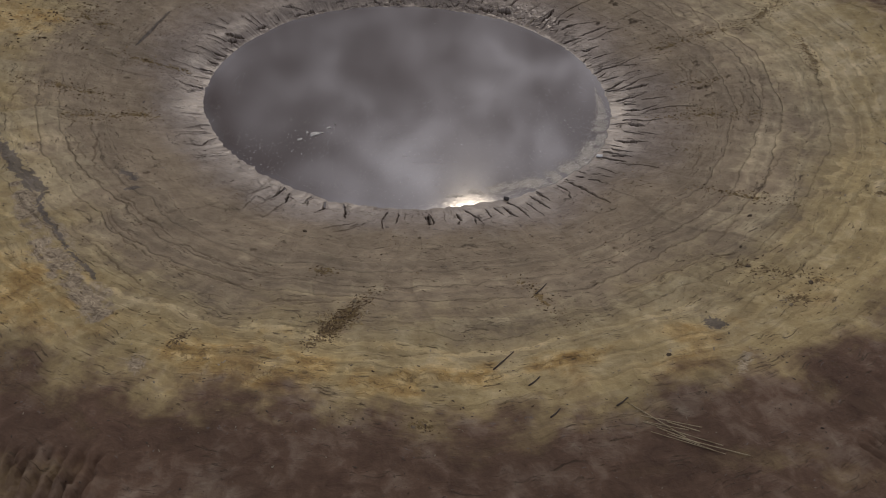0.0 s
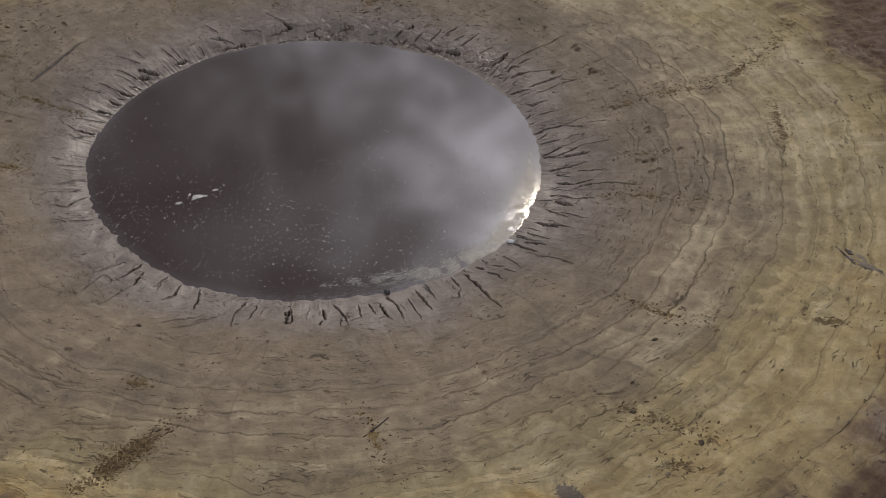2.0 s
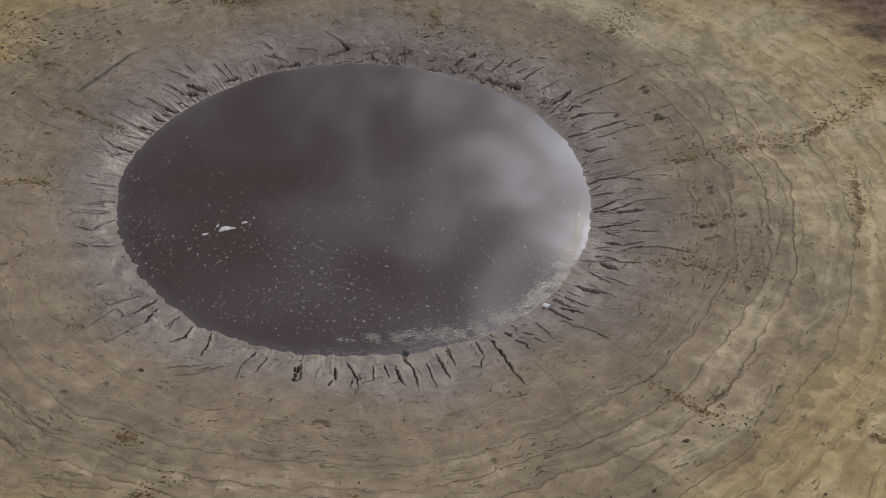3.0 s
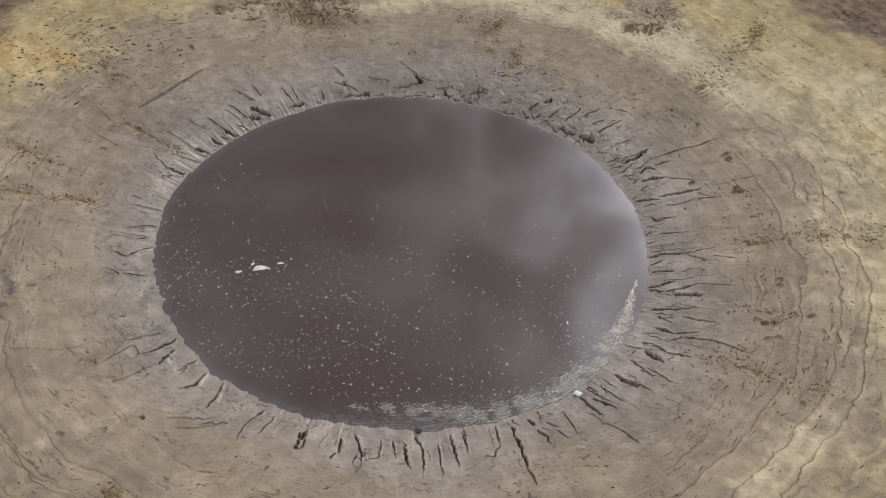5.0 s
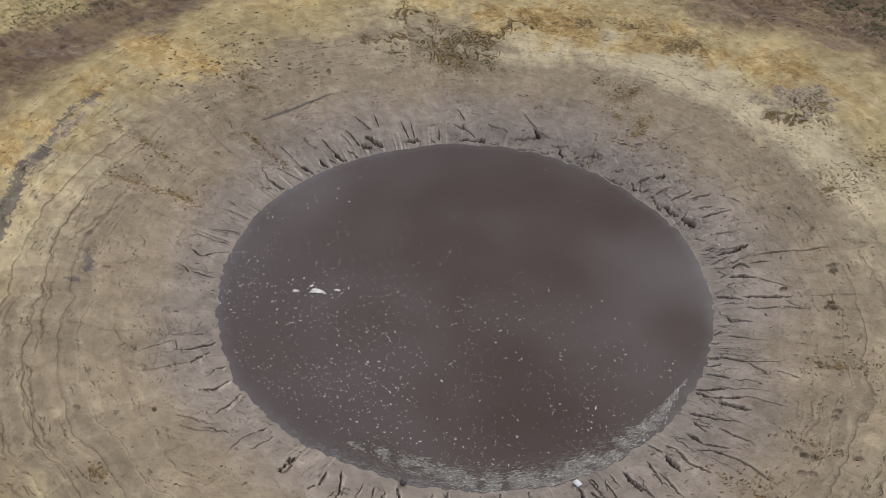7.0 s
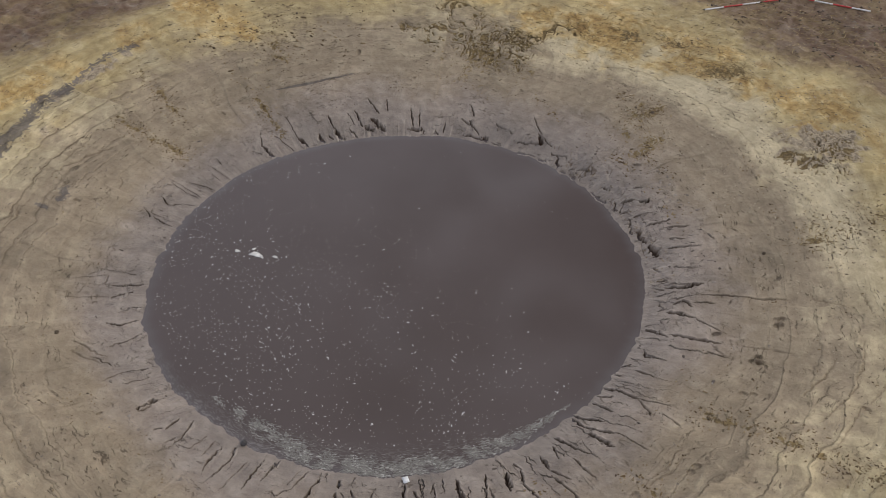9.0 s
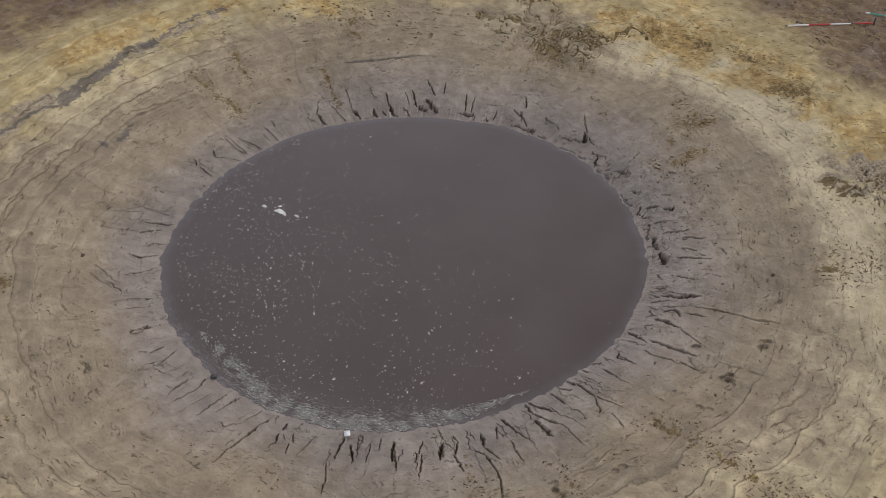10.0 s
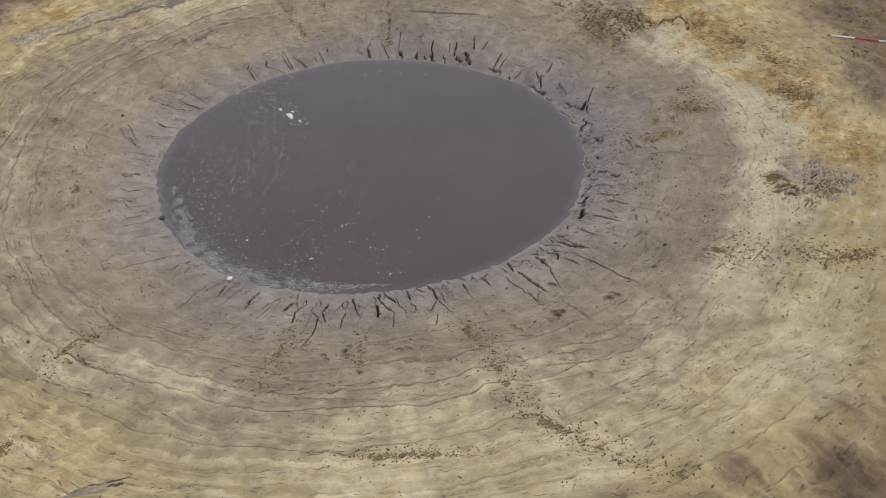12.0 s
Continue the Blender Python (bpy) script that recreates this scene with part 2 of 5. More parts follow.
col = mix(gt, edged(dark, 1.8, math_node(gt, "ADD", math_node(gt, "MULTIPLY", drawn, 0.5), math_node(gt, "MULTIPLY", coarse, 0.5)), 0.1, 0.9), col, c_dark)
col = mix(gt, edged(grey, 1.5, mixed, 0.3, 0.7), col, c_grey)
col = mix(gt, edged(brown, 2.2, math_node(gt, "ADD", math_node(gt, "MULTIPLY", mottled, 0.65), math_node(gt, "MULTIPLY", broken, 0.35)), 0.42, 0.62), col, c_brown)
# dark slate that crops out in torn strips
shale = math_node(gt, "ADD", math_node(gt, "MULTIPLY", thin_beds, 0.4), math_node(gt, "MULTIPLY", broken, 0.6))
slate_mask = math_node(gt, "MULTIPLY", edged(slate, 3.2, shale, 0.3, 0.62), 0.85)
col = mix(gt, slate_mask, col, ramp(gt, mixed, (0.35, (0.07, 0.058, 0.05)), (0.65, (0.165, 0.142, 0.124))))
# plates scraped smooth by the bucket, each with its own tone and its own run of streaks
plate_at = vec_node(gt, "ADD", P, vec_node(gt, "MULTIPLY", node(gt, "ShaderNodeTexNoise", {"Vector": P, "Scale": 1.1, "Detail": 5.0, "Roughness": 0.6}).outputs["Color"], (1.3, 1.3, 0.0)))
plate = node(gt, "ShaderNodeSeparateColor", {0: node(gt, "ShaderNodeTexVoronoi", {"Vector": plate_at, "Scale": 0.75}).outputs["Color"]})
turned = node(gt, "ShaderNodeVectorRotate", {"Vector": P, "Angle": math_node(gt, "MULTIPLY", plate.outputs[0], 3.14)})
turned.rotation_type = "Z_AXIS"
scrapes = noise_tex(gt, vec_node(gt, "MULTIPLY", turned.outputs[0], (1.3, 9.0, 1.0)), 1.0, 6.0, 0.62, 0.35)
scraped = math_node(gt, "MULTIPLY", math_node(gt, "SUBTRACT", 1.0, edged(dark, 0.6, mixed)), ramp(gt, noise_tex(gt, P, 0.9, 3.0, 0.55), (0.45, 0.1), (0.6, 1.0)))
col = mix(gt, 1.0, col, ramp(gt, plate.outputs[1], (0.0, 0.93), (1.0, 1.07)), "MULTIPLY")
col = mix(gt, scraped, col, mix(gt, 1.0, col, ramp(gt, scrapes, (0.3, 0.86), (0.5, 1.0), (0.7, 1.1)), "MULTIPLY"))
gouge = math_node(gt, "MULTIPLY", scraped, ramp(gt, scrapes, (0.24, 1.0), (0.3, 0.0)))
col = mix(gt, math_node(gt, "MULTIPLY", gouge, 0.5), col, (0.1, 0.075, 0.055, 1))
# paler thin beds, smeared strips, broken cracks and dark crumbs
col = mix(gt, ramp(gt, thin_beds, (0.5, 0.0), (0.6, 0.2)), col, mix(gt, 1.0, col, (1.3, 1.28, 1.25, 1), "MULTIPLY"))
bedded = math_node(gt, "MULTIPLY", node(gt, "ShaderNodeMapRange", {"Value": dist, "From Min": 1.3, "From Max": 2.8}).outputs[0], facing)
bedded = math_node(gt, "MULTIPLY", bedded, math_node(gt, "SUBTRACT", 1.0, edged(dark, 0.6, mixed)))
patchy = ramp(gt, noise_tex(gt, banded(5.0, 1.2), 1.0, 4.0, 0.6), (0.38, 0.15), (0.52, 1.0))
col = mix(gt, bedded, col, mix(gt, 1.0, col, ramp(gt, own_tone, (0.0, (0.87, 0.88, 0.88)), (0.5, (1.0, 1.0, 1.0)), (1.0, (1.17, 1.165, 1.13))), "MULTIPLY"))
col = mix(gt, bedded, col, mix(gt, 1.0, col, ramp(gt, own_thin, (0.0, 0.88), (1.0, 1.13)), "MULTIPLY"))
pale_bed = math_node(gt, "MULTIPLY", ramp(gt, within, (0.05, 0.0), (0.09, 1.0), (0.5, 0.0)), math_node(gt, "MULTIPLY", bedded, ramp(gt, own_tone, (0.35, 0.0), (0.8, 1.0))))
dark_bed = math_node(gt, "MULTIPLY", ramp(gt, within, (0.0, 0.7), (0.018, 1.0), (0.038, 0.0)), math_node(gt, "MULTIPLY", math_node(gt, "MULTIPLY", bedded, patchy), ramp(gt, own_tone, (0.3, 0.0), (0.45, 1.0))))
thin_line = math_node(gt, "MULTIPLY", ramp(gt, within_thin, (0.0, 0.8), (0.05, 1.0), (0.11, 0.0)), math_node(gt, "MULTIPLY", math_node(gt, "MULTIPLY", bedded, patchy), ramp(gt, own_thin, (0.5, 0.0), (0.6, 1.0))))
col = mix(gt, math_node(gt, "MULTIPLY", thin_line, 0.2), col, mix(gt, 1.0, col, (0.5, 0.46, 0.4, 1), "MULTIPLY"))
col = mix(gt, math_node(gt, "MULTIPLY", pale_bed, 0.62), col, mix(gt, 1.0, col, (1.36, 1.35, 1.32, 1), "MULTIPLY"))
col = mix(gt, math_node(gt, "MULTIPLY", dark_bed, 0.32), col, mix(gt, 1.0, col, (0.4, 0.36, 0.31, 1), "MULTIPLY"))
col = mix(gt, 1.0, col, ramp(gt, swipes, (0.32, 0.88), (0.68, 1.15)), "MULTIPLY")
line = math_node(gt, "ABSOLUTE", math_node(gt, "SUBTRACT", noise_tex(gt, banded(3.2, 3.0), 1.0, 5.0, 0.55, 0.5), 0.5))
crack = math_node(gt, "MULTIPLY", ramp(gt, line, (0.0, 1.0), (0.007, 0.0)), ramp(gt, coarse, (0.6, 0.0), (0.68, 0.7)))
rill = math_node(gt, "ABSOLUTE", math_node(gt, "SUBTRACT", noise_tex(gt, banded(34.0, 1.5), 1.0, 6.0, 0.6, 0.9), 0.5))
rill = math_node(gt, "MULTIPLY", ramp(gt, rill, (0.0, 1.0), (0.01, 0.0)), math_node(gt, "MULTIPLY", edged(mud, 0.8, medium), ramp(gt, noise_tex(gt, P, 2.2, 3.0), (0.57, 0.0), (0.66, 0.7))))
crack = math_node(gt, "MAXIMUM", crack, rill)
specks = ramp(gt, noise_tex(gt, P, 21.0, 5.0, 0.7, 1.2), (0.635, 0.0), (0.66, 1.0))
specks = math_node(gt, "MULTIPLY", specks, ramp(gt, noise_tex(gt, P, 1.3, 4.0, 0.6), (0.43, 0.0), (0.55, 1.0)))
strokes = ramp(gt, noise_tex(gt, banded(24.0, 13.0), 1.0, 5.0, 0.62, 1.6), (0.612, 0.0), (0.63, 1.0))
strokes = math_node(gt, "MULTIPLY", strokes, ramp(gt, noise_tex(gt, P, 1.4, 4.0, 0.6), (0.46, 0.0), (0.56, 1.0)))
pits = math_node(gt, "MAXIMUM", specks, strokes)
col = mix(gt, math_node(gt, "MULTIPLY", wet, 0.7), col, mix(gt, 1.0, col, (0.8, 0.79, 0.78, 1), "MULTIPLY"))
# shade painted as near-black brown into crevices, folds and the rims of prints
col = mix(gt, math_node(gt, "MULTIPLY", crease_shade, 0.85), col, ramp(gt, broken, (0.3, (0.05, 0.028, 0.019)), (0.7, (0.1, 0.062, 0.044))))
col = mix(gt, math_node(gt, "MULTIPLY", crack, 0.75), col, (0.07, 0.05, 0.034, 1))
col = mix(gt, math_node(gt, "MULTIPLY", pits, 0.7), col, (0.085, 0.06, 0.036, 1))
col = mix(gt, 1.0, col, ramp(gt, fine, (0.3, 0.91), (0.7, 1.09)), "MULTIPLY")
smear = noise_tex(gt, banded(5.0, 5.0), 1.0, 5.0, 0.5, 0.4)
height = math_node(gt, "ADD", math_node(gt, "MULTIPLY", fine, 0.05), math_node(gt, "MULTIPLY", medium, 0.9))
height = math_node(gt, "ADD", height, math_node(gt, "MULTIPLY", smear, 0.25))
height = math_node(gt, "ADD", height, math_node(gt, "MULTIPLY", math_node(gt, "MULTIPLY", runs, mud), 0.2))
height = math_node(gt, "ADD", height, math_node(gt, "MULTIPLY", beds, 0.3))
height = math_node(gt, "ADD", height, math_node(gt, "MULTIPLY", broken, 0.3))
height = math_node(gt, "ADD", height, math_node(gt, "MULTIPLY", math_node(gt, "MULTIPLY", scrapes, scraped), 0.35))
height = math_node(gt, "ADD", height, math_node(gt, "MULTIPLY", math_node(gt, "SUBTRACT", pale_bed, dark_bed), 0.5))
height = math_node(gt, "SUBTRACT", height, math_node(gt, "MULTIPLY", math_node(gt, "MAXIMUM", crack, pits), 0.6))
height = math_node(gt, "MULTIPLY", height, math_node(gt, "SUBTRACT", 1.0, math_node(gt, "MULTIPLY", wet, 0.6)))
rough = math_node(gt, "SUBTRACT", math_node(gt, "ADD", 0.72, math_node(gt, "MULTIPLY", fine, 0.25)), math_node(gt, "MULTIPLY", math_node(gt, "MULTIPLY", wet, math_node(gt, "SUBTRACT", 1.0, crease_shade)), 0.5))
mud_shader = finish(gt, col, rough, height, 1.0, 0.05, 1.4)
gt.links.new(math_node(gt, "MULTIPLY", math_node(gt, "SUBTRACT", 1.0, crease_shade), math_node(gt, "ADD", 0.5, math_node(gt, "MULTIPLY", wet, 0.42))), mud_shader.inputs["Specular IOR Level"])

water_mat, t = material("murky_water")
p = node(t, "ShaderNodeTexCoord").outputs["Object"]
film = attribute(t, "film").outputs["Fac"]
streak = noise_tex(t, attribute(t, "drift").outputs["Vector"], 1.0, 9.0, 0.7, 1.2)
body = ramp(t, noise_tex(t, p, 0.4, 3.0), (0.3, (0.069, 0.049, 0.0415)), (0.7, (0.083, 0.0605, 0.053)))
edge_fringe = math_node(t, "MULTIPLY", attribute(t, "edge_fringe").outputs["Fac"], ramp(t, noise_tex(t, p, 1.1, 4.0), (0.35, 0.5), (0.6, 1.0)))
# the body colour turns blue-grey towards the water's edge
body = mix(t, math_node(t, "MULTIPLY", edge_fringe, 0.3), body, (0.17, 0.165, 0.17, 1))
scum = math_node(t, "MULTIPLY", film, ramp(t, streak, (0.5, 0.0), (0.56, 1.0)))
wcol = mix(t, math_node(t, "MULTIPLY", scum, 0.35), body, (0.3, 0.285, 0.26, 1))
ripple = noise_tex(t, p, 9.0, 3.0)
finish(t, wcol, math_node(t, "ADD", 0.06, math_node(t, "MULTIPLY", scum, 0.04)), ripple, 0.05, 0.004, 1.52)

foam_mat = simple("dry_foam", (0.55, 0.52, 0.46), (0.85, 0.83, 0.78), 0.8, 30)
clod_mat = simple("dark_clod", (0.05, 0.035, 0.022), (0.15, 0.11, 0.07), 0.85, 14, 0.6, 0.01)
clay_clod_mat = simple("clay_clod", (0.16, 0.125, 0.08), (0.33, 0.27, 0.17), 0.85, 14, 0.6, 0.01)
white_plastic = simple("white_plastic", (0.68, 0.68, 0.66), (0.84, 0.84, 0.82), 0.4, 10, 0.1)
red_paint = simple("red_paint", (0.42, 0.03, 0.03), (0.55, 0.05, 0.045), 0.45, 12, 0.1)
white_paint = simple("white_paint", (0.6, 0.58, 0.54), (0.8, 0.78, 0.74), 0.45, 12, 0.1)
green_paint = simple("green_paint", (0.05, 0.3, 0.2), (0.1, 0.45, 0.32), 0.5, 12, 0.1)
straw_mat = simple("pale_straw", (0.24, 0.18, 0.1), (0.5, 0.42, 0.27), 0.8, 10)
stone_mat = simple("dark_stone", (0.03, 0.028, 0.027), (0.09, 0.08, 0.075), 0.6, 18, 0.5)
log_mat = simple("weathered_wood", (0.13, 0.1, 0.075), (0.3, 0.25, 0.19), 0.8, 7, 0.5)
wood_mat = simple("dark_wet_wood", (0.03, 0.022, 0.017), (0.11, 0.08, 0.06), 0.7, 10, 0.5)


# ---------------------------------------------------------------- ground
# where the dark topsoil begins, round the basin
EDGE_DEG = (-180, -156, -146, -134, -123, -115, -106, -92, -76, -66, -58, -51, -41, -31, -21, -11, -3, 4, 30, 57, 70, 83, 104, 118, 128, 138, 150, 165, 180)
EDGE_D = (6.6, 6.0, 5.7, 5.6, 5.6, 5.9, 6.4, 6.5, 6.6, 6.3, 5.9, 5.8, 6.3, 6.4, 6.5, 6.8, 6.9, 7.0, 6.9, 6.7, 6.7, 7.2, 6.8, 7.2, 6.5, 6.2, 6.6, 6.6, 6.2)
# patches of brown litter: place, size, stretch, turn
BROWN = ((-20.3, 14.6, 0.85, 1.4, 1.5), (-20.9, 15.4, 0.6, 1.4, 1.0), (-21.3, 18.2, 0.3, 1.4, 1.2), (-20.95, 19.3, 0.24, 2.2, 1.05), (-7.12, 6.6, 0.17, 4.2, 1.83), (-8.45, 7.4, 0.14, 1.6, 0.8), (-2.24, 15.76, 0.11, 2.6, 0.45), (-6.2, 20.4, 0.16, 6.0, 2.33), (-19.8, 20.5, 0.34, 1.7, 1.6), (-18.4, 18.6, 0.2, 2.4, 2.3), (-17.2, 18.5, 0.3, 1.8, 2.3), (-2.05, 11.9, 0.2, 1.6, 0.5), (-4.5, 5.8, 0.12, 1.4, 0.4), (-8.4, 4.5, 0.1, 2.8, 1.95))
# trails of crumbs and drag marks that run up the slope: degrees and metres, from and to, width
TRAILS = ((58, 1.6, 59, 3.7, 0.16), (57, 3.7, 67, 6.8, 0.16), (-118, 1.0, -115, 3.1, 0.13), (-125, 2.0, -126, 3.9, 0.12), (29, 0.9, 29, 3.3, 0.12), (-141, 0.4, -141, 2.4, 0.1), (-53, 4.7, -48, 3.3, 0.14), (40, 1.4, 41, 2.6, 0.1), (-150, 2.6, -148, 4.0, 0.2), (99, 3.1, 103, 6.0, 0.22), (137, 1.6, 141, 2.9, 0.2), (-8, 4.4, -5, 5.8, 0.15), (5, 2.4, 6, 4.4, 0.1), (-30, 3.0, -28, 4.6, 0.1))
# crevices: width, then degrees round the basin and metres from the water for each corner
BANK_WEST = ((0.06, -135.5, 0.02, -134.9, 0.46), (0.036, -133.1, 0.23, -131.5, 0.4), (0.074, -146.2, 0.02, -144.4, 0.36), (0.019, -144.4, 0.36, -144.3, 1.13), (0.062, -150.7, 0.02, -150.0, 0.33), (0.024, -141.8, 0.02, -138.9, 0.67), (0.018, -134.9, 0.39, -136.6, 0.77), (0.018, -120.5, 0.02, -119.9, 0.58), (0.034, -114.3, 0.04, -111.9, 0.6), (0.022, -109.7, 0.09, -110.3, 0.91), (0.039, -166.7, 0.6, -164.2, 1.16), (0.103, -167.9, 0.12, -164.9, 0.46), (0.077, -164.5, 0.15, -162.2, 0.3), (0.038, -162.0, 0.28, -160.9, 0.82), (0.026, -160.0, 0.36, -159.0, 0.73), (0.038, -160.2, 0.02, -158.7, 0.3), (0.032, -154.5, 0.31, -154.1, 0.76), (0.076, -156.1, 0.02, -154.4, 0.36), (0.05, -153.4, 0.07, -152.6, 0.2))
BANK_ACROSS = ((0.033, -175.5, 0.25, -174.5, 0.83), (0.026, -177.0, 0.25, -176.8, 0.72), (0.065, -178.2, 0.14, -174.1, 0.22), (0.033, -178.7, 0.02, -177.5, 0.23), (0.026, -168.8, 0.68, -168.9, 1.05), (0.04, 169.9, 0.64, 171.6, 1.03), (0.027, 169.0, 0.26, 170.7, 0.53), (0.053, 166.0, 0.09, 168.9, 0.12, 171.6, 0.1), (0.092, 164.4, 0.05, 166.1, 0.16), (0.033, 160.7, 0.02, 163.3, 0.08), (0.026, 177.7, 0.02, 178.6, 0.17), (0.02, 176.4, 0.11, 176.3, 0.39), (0.027, 152.3, 0.58, 157.0, 1.1), (0.08, 151.0, 0.38, 153.0, 0.57), (0.033, 148.3, 0.42, 151.3, 0.52), (0.053, 151.9, 0.02, 155.4, 0.02), (0.033, 150.3, 0.05, 151.9, 0.02), (0.059, 147.4, 0.05, 149.5, 0.02))
BANK_NORTH = ((0.04, 143.8, 0.36, 145.7, 0.28), (0.052, 137.1, 0.02, 138.2, 0.02), (0.052, 127.5, 0.3, 129.6, 0.26), (0.064, 124.8, 0.02, 128.5, 0.05), (0.038, 128.6, 0.02, 130.3, 0.02), (0.038, 121.0, 0.09, 123.4, 0.22), (0.038, 121.7, 0.28, 120.4, 0.55), (0.064, 119.2, 0.62, 118.2, 0.84), (0.038, 118.8, 0.18, 117.8, 0.36), (0.025, 115.8, 0.32, 114.7, 0.69), (0.056, 111.2, 0.19, 108.3, 0.18, 106.3, 0.25), (0.074, 105.1, 0.27, 100.4, 0.3), (0.038, 111.4, 0.37, 110.8, 0.83), (0.031, 108.9, 0.71, 107.6, 1.16), (0.031, 105.4, 0.7, 104.4, 0.96), (0.043, 102.6, 0.51, 101.7, 1.16), (0.048, 92.4, 0.2, 92.8, 0.41), (0.053, 89.9, 0.34, 89.8, 0.72, 91.1, 1.05))
BANK_NORTH_EAST = ((0.052, 143.2, 0.02, 145.8, 0.34), (0.052, 140.4, 0.02, 141.8, 0.02), (0.018, 90.6, 0.12, 89.2, 0.36), (0.041, 84.5, 0.52, 85.6, 0.72, 84.0, 0.86), (0.024, 85.2, 0.89, 85.5, 1.28), (0.029, 87.4, 0.98, 87.9, 1.51, 87.2, 2.58), (0.023, 84.8, 0.29, 82.8, 0.36), (0.046, 82.0, 0.41, 80.8, 0.95), (0.019, 80.5, 0.93, 77.9, 1.47), (0.04, 76.6, 0.07, 74.2, 0.5), (0.045, 75.1, 0.52, 75.0, 0.9, 75.3, 1.38), (0.028, 69.4, 0.23, 67.4, 0.29, 67.7, 0.68), (0.022, 62.9, 0.27, 62.4, 0.61), (0.043, 60.0, 0.02, 60.2, 0.13), (0.033, 63.0, 0.02, 64.6, 0.13))
BANK_EAST = ((0.042, 55.1, 0.02, 55.6, 0.24), (0.037, 55.9, 0.24, 55.6, 0.67), (0.017, 55.7, 0.67, 56.6, 1.19), (0.026, 55.4, 0.67, 52.9, 1.0), (0.031, 52.2, 0.02, 54.2, 0.23), (0.026, 50.1, 0.04, 50.4, 0.47), (0.031, 44.9, 0.02, 45.2, 0.16, 47.5, 0.53), (0.016, 54.2, 1.16, 52.9, 1.55), (0.023, 72.5, 1.25, 72.1, 1.6), (0.035, 43.9, 0.04, 43.6, 0.35), (0.03, 43.8, 0.34, 46.4, 0.86), (0.015, 46.4, 0.86, 45.9, 1.48), (0.055, 43.1, 0.48, 43.4, 1.01), (0.035, 37.7, 0.15, 39.6, 0.84), (0.024, 36.1, 0.32, 35.1, 0.59), (0.02, 37.1, 0.72, 36.8, 0.96, 36.9, 1.28), (0.034, 33.0, 0.35, 32.5, 0.67), (0.024, 32.5, 0.67, 34.0, 1.04))
BANK_TUB = ((0.019, 32.0, 0.8, 32.8, 1.32, 31.6, 2.06), (0.024, 27.9, 0.29, 28.6, 0.44), (0.038, 28.6, 0.44, 27.4, 0.73), (0.028, 27.3, 0.73, 28.2, 1.14), (0.056, 25.9, 0.4, 25.0, 0.78), (0.028, 22.5, 0.35, 21.6, 0.66), (0.023, 22.3, 0.64, 21.5, 1.19), (0.046, 17.5, 0.27, 17.4, 0.74), (0.023, 17.7, 0.43, 18.3, 0.93), (0.014, 13.7, 0.29, 13.4, 0.74), (0.036, 10.4, 0.35, 11.4, 0.76), (0.04, 8.8, 0.17, 8.6, 0.76), (0.017, 7.7, 0.84, 8.5, 1.18, 8.6, 1.5))
BANK_STONE = ((0.026, 0.5, 0.39, 1.3, 0.56), (0.017, 0.8, 0.61, 1.4, 0.84), (0.039, -1.9, 0.16, -1.5, 0.37), (0.026, -1.9, 0.45, -1.3, 0.67, -1.7, 0.84), (0.013, 4.2, 0.27, 2.9, 0.83), (0.035, -5.1, 0.2, -5.6, 0.47), (0.043, -5.6, 0.47, -6.6, 1.13), (0.021, -6.6, 1.13, -6.8, 1.46), (0.026, -7.5, 0.07, -8.5, 0.53), (0.017, -8.5, 0.53, -10.3, 0.75, -11.9, 0.74), (0.026, -13.0, 0.04, -13.6, 0.53), (0.03, -15.5, 0.15, -15.5, 0.84), (0.014, -17.8, 0.26, -18.0, 0.97), (0.026, -21.3, 0.14, -20.6, 0.34), (0.026, -20.4, 0.34, -20.5, 0.82), (0.034, -23.2, 0.31, -22.9, 0.68, -22.3, 0.84), (0.017, -25.1, 0.25, -24.5, 0.6))
BANK_SOUTH = ((0.017, -26.9, 0.31, -27.1, 0.65, -29.4, 0.69), (0.03, -31.5, 0.2, -29.7, 0.56, -29.5, 0.84), (0.017, -30.4, 0.64, -30.8, 0.86), (0.026, -33.4, 0.31, -33.1, 0.61), (0.03, -33.7, 0.65, -34.2, 0.82), (0.052, -39.7, 0.33, -39.5, 0.72), (0.026, -39.4, 0.24, -38.9, 0.48, -38.9, 0.71), (0.022, -45.9, 0.2, -45.7, 0.37, -46.2, 0.66), (0.04, -48.1, 0.2, -48.7, 0.39, -49.0, 0.55), (0.018, -49.0, 0.55, -48.6, 0.92), (0.042, -58.5, 0.11, -57.0, 0.42, -56.5, 0.65), (0.022, -51.5, 0.72, -55.0, 0.97), (0.042, -63.1, 0.05, -62.0, 0.35, -63.2, 0.61), (0.049, -74.5, 0.11, -73.7, 0.51, -74.1, 0.77), (0.019, -74.1, 0.77, -76.8, 0.73))
BANK_SOUTH_WEST = ((0.048, -72.0, 0.23, -70.2, 0.61), (0.014, -70.4, 0.64, -70.6, 1.36), (0.015, -77.8, 0.28, -78.6, 0.95), (0.015, -76.9, 0.76, -75.4, 1.33), (0.039, -114.2, 0.12, -112.1, 0.51), (0.022, -109.2, 0.12, -108.7, 0.41, -109.6, 0.86), (0.044, -106.0, 0.08, -104.3, 0.32, -102.6, 0.48), (0.022, -102.6, 0.48, -104.7, 0.73), (0.032, -96.4, 0.1, -97.4, 0.55), (0.021, -97.1, 0.57, -99.1, 0.84))
